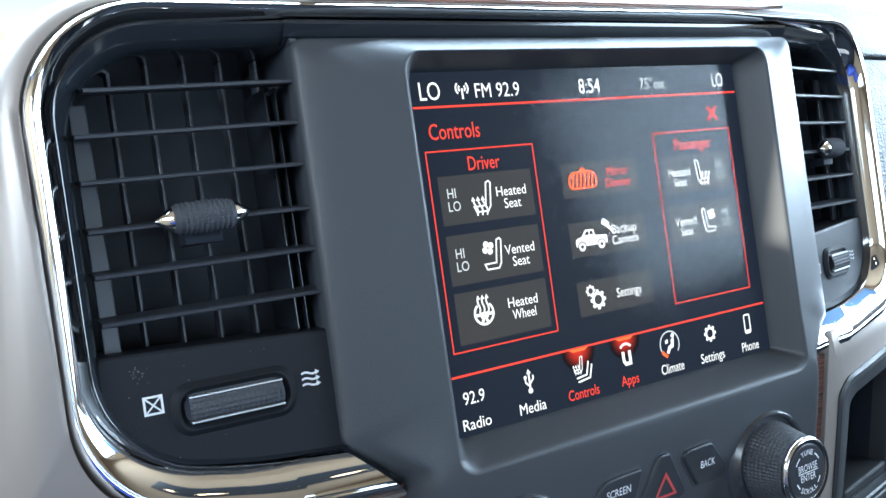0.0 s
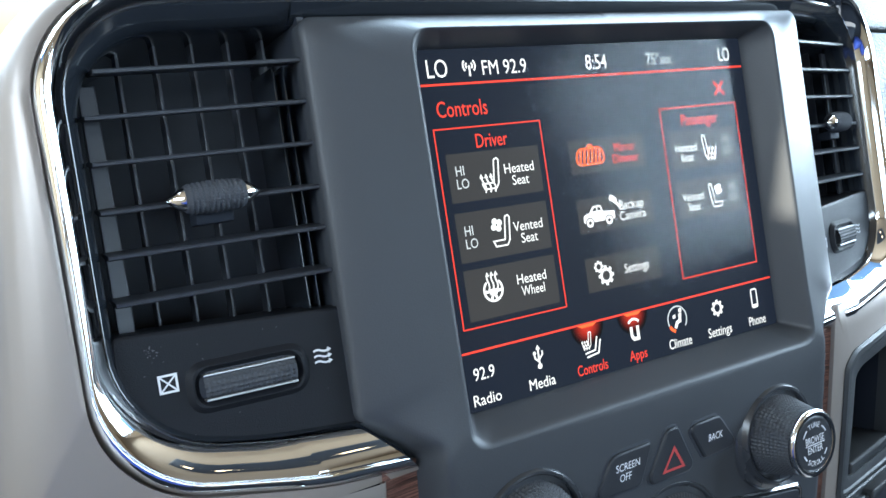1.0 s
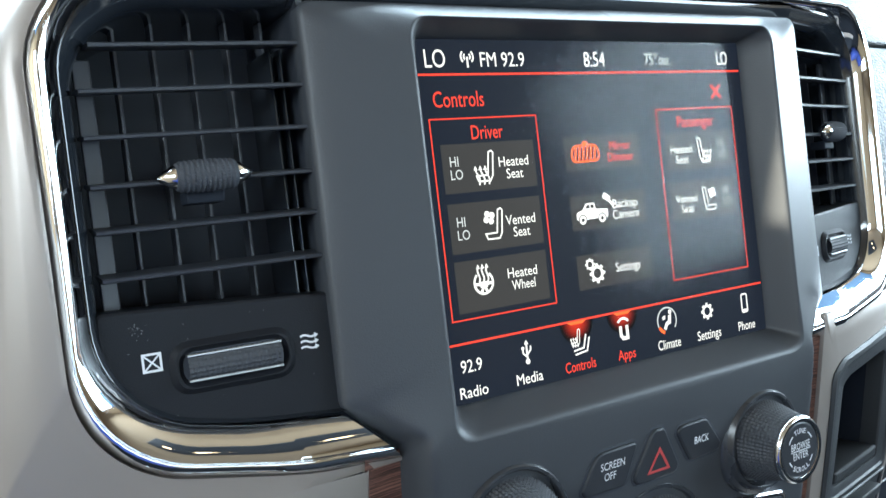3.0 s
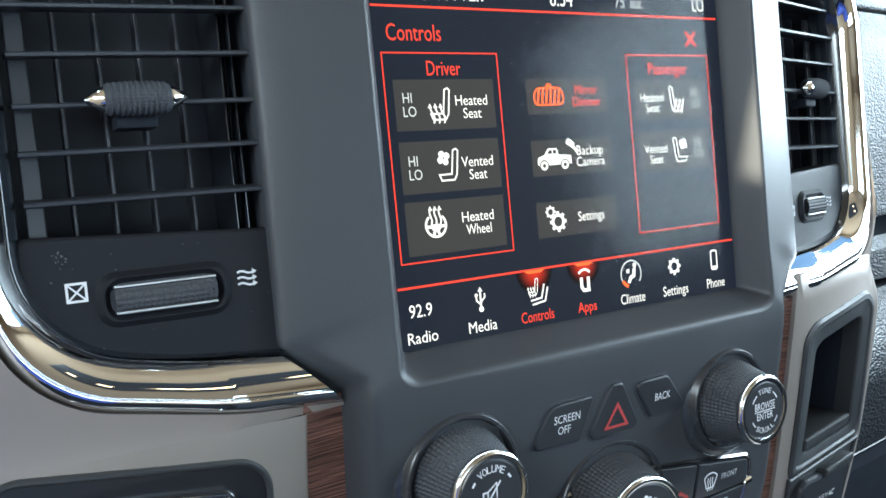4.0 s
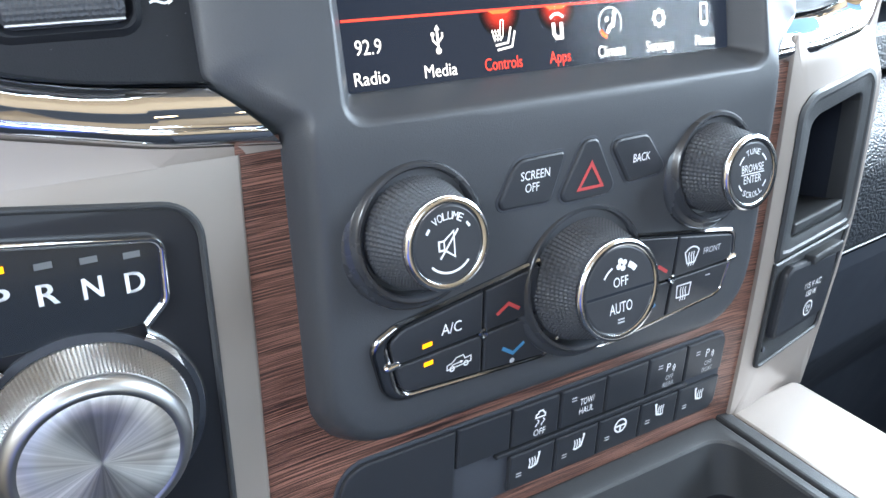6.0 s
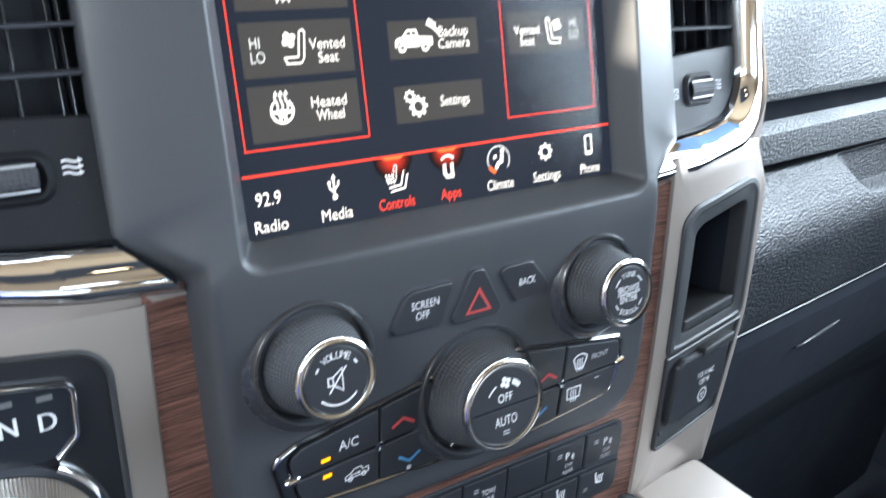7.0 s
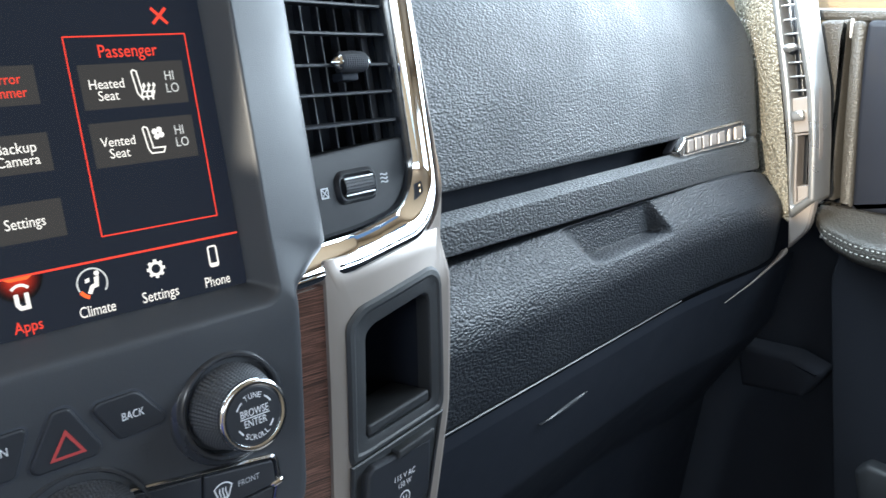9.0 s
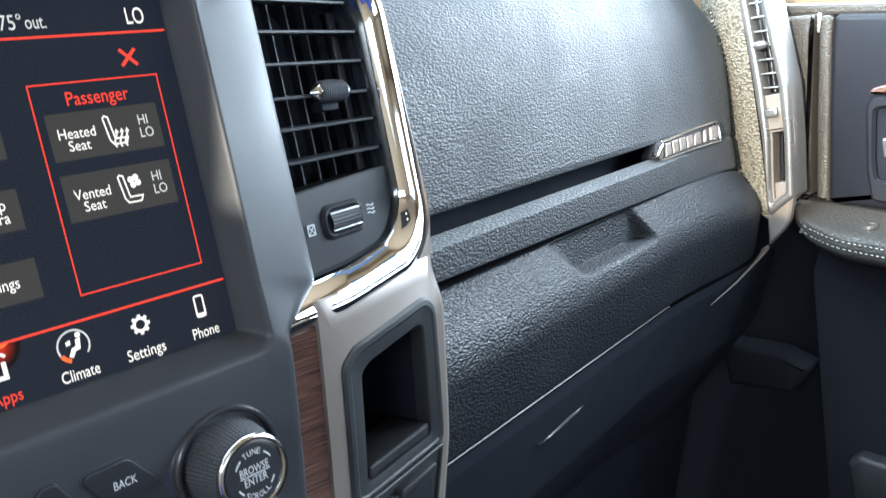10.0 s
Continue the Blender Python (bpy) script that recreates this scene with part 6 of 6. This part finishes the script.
part("window_switch", door_panel(rrect(-0.45, -0.57, -0.11, -0.36, 0.03, 3), -0.14, 0.0, 0.02), PALE, door, "pale switch")
part("map_pocket", door_panel(fillet([(-5.0, -4.9), (0.62, -4.6), (0.64, -4.05), (0.50, -3.93), (-5.0, -3.98)], [0, 0.1, 0.1, 0.1, 0], 5, True), -0.20, 0.1, 0.06), SOFT, door, "dark map pocket", angle=70)
solo("kick_panel", sideways(shape(solid, fillet([(1.95, -3.25), (1.20, -3.30), (0.90, -2.98), (1.25, -2.80), (1.95, -2.70)], [0, 0.12, 0.06, 0.2, 0], 6, True), -0.02, 0.3, 0.08, flat(0)), 9.0), CARPET, (9.0, 1.4, -3.0), "dark moulded kick panel beside the footwell", "kick panel", kind="structure", angle=60)

# ---- console ahead of the armrest ----
LEVEL = 0.25


def console(bm, points, off, bevel=0.02, deep=1.2):
    """A piece seen from above: outline in (x, y) on the console's level top."""
    steps = [(0.0, -deep), (0.0, off - bevel), (bevel * 0.3, off - bevel * 0.3), (bevel, off)]
    rings = []
    for d, z in steps:
        ring = inset(points, d) if d else points
        rings.append([bm.verts.new((x, y, -2.085 + LEVEL * (y - 0.40) + z)) for x, y in ring])
    bridge(bm, rings)
    bm.faces.new(rings[-1])
    bm.faces.new(rings[0][::-1])


centre_console = thing("centre_console", (0.84, -1.5, -4.5), "floor console with champagne side rail and dark bin", "console")
part("side_rail", shape(console, fillet([(2.10, 0.44), (2.66, 0.44), (2.62, -2.6), (2.06, -2.6)], [0.01, 0.05, 0, 0], 5, True), 0.0), SILVER, centre_console, "champagne rail")
part("rail_edge", shape(console, fillet([(2.00, 0.42), (2.085, 0.42), (2.045, -2.6), (1.96, -2.6)], [0.01, 0.01, 0, 0], 4, True), 0.012, 0.015), SOFT, centre_console, "black inner edge")
part("bin_floor", shape(console, [(-0.5, 0.6), (2.02, 0.6), (1.98, -2.6), (-0.5, -2.6)], -0.30, 0.02, 2.0), CARPET, centre_console, "dark bin")
part("bin_wall", shape(console, fillet([(-0.4, 0.43), (1.995, 0.43), (1.96, -2.6), (1.90, -2.6), (1.92, 0.30), (-0.4, 0.30)], [0, 0.02, 0, 0, 0.12, 0], 5, True), 0.0, 0.02), SOFT, centre_console, "black bin lip")


# ---- the cab around: plain shell that closes the place (metres, level) ----
def shell(name, mat, label, *boxes):
    bm = bmesh.new()
    for x0, y0, z0, x1, y1, z1 in boxes:
        box(bm, x0, y0, z0, x1, y1, z1)
    me = bpy.data.meshes.new(name)
    bm.to_mesh(me)
    bm.free()
    me.materials.append(mat)
    return tagged(new(name, me), label, name.split("_")[0] if name.count("_") else name, kind="structure")


shell("ceiling", LINER, "tan fabric headliner of the cab", (-0.78, -1.72, 0.60, 0.96, 0.13, 0.64))
shell("floor", CARPET, "black carpeted cab floor", (-0.80, -1.72, -0.66, 1.0, 1.2, -0.62))
# unseen wall; its opening lets the sun reach only the passenger end
shell("wall_driver", LINER, "plain unseen driver side of the cab, its opening cut to steer the sun", (-0.80, -1.72, -0.62, -0.76, 1.2, 0.245), (-0.80, -1.72, 0.50, -0.76, 0.15, 0.64), (-0.80, -1.72, 0.245, -0.76, -0.82, 0.50), (-0.80, -0.195, 0.245, -0.76, 1.2, 0.50))
shell("wall_passenger", LINER, "plain passenger side of the cab with open window", (0.96, -1.72, 0.05, 1.0, 1.2, 0.095), (0.96, -1.72, 0.52, 1.0, 0.15, 0.64), (0.96, -1.72, 0.095, 1.0, -0.93, 0.52))
shell("wall_passenger_low", CARPET, "dark lower passenger side of the cab", (0.965, -1.72, -0.62, 1.0, 1.2, 0.05))
shell("wall_back", LINER, "plain back wall of the cab with an added, unseen window opening", (-0.80, -1.76, -0.66, 1.0, -1.72, 0.15), (-0.80, -1.76, 0.53, 1.0, -1.72, 0.64), (-0.80, -1.76, 0.15, -0.56, -1.72, 0.53), (0.32, -1.76, 0.15, 1.0, -1.72, 0.53))
shell("ground", ASPHALT, "grey asphalt around the truck", (-300.0, -300.0, -1.45, 300.0, 300.0, -1.40))
shell("wall_front", CARPET, "dark bulkhead behind the dashboard", (-0.80, 1.16, -0.66, 1.0, 1.20, 0.10))
overhead = new("overhead_console")
overhead.matrix_world = pose(0.18, -0.42, 0.58)
tagged(overhead, "dark overhead console with two warm map lamps", "overhead console")


def overhead_piece(name, mat, label, x0, y0, z0, x1, y1, z1):
    bm = bmesh.new()
    box(bm, x0, y0, z0, x1, y1, z1, 0.006)
    me = bpy.data.meshes.new(name)
    bm.to_mesh(me)
    bm.free()
    me.materials.append(mat)
    ob = new(name, me)
    ob.parent = overhead
    tagged(ob, label)


overhead_piece("housing", PLASTIC, "black housing", -0.20, -0.19, 0.0, 0.20, 0.19, 0.03)
for s in (-1, 1):
    overhead_piece("map_lamp", MAPLIGHT, "warm lit lamp", s * 0.08 - 0.025, -0.05, -0.006, s * 0.08 + 0.025, -0.02, 0.004)


# unseen blue blocks in a seat's shape, added to put blue in the chrome
def seat():
    root = new("blue_seat_shape")
    root.matrix_world = pose(-0.50, -1.02, -0.62)
    tagged(root, "unseen blue seat shape, added for the blue in the chrome", "seat")
    for name, x0, y0, z0, x1, y1, z1 in (("blue_block_low", -0.25, -0.28, 0.22, 0.30, 0.45, 0.42), ("blue_block_back", -0.25, -0.37, 0.30, 0.30, -0.17, 0.84), ("blue_block_foot", -0.2, -0.25, 0.0, 0.2, 0.22, 0.22)):
        bm = bmesh.new()
        box(bm, x0, y0, z0, x1, y1, z1, 0.05)
        me = bpy.data.meshes.new(name)
        bm.to_mesh(me)
        bm.free()
        me.materials.append(BLUE)
        me.polygons.foreach_set("use_smooth", [True] * len(me.polygons))
        ob = new(name, me)
        ob.parent = root


seat()
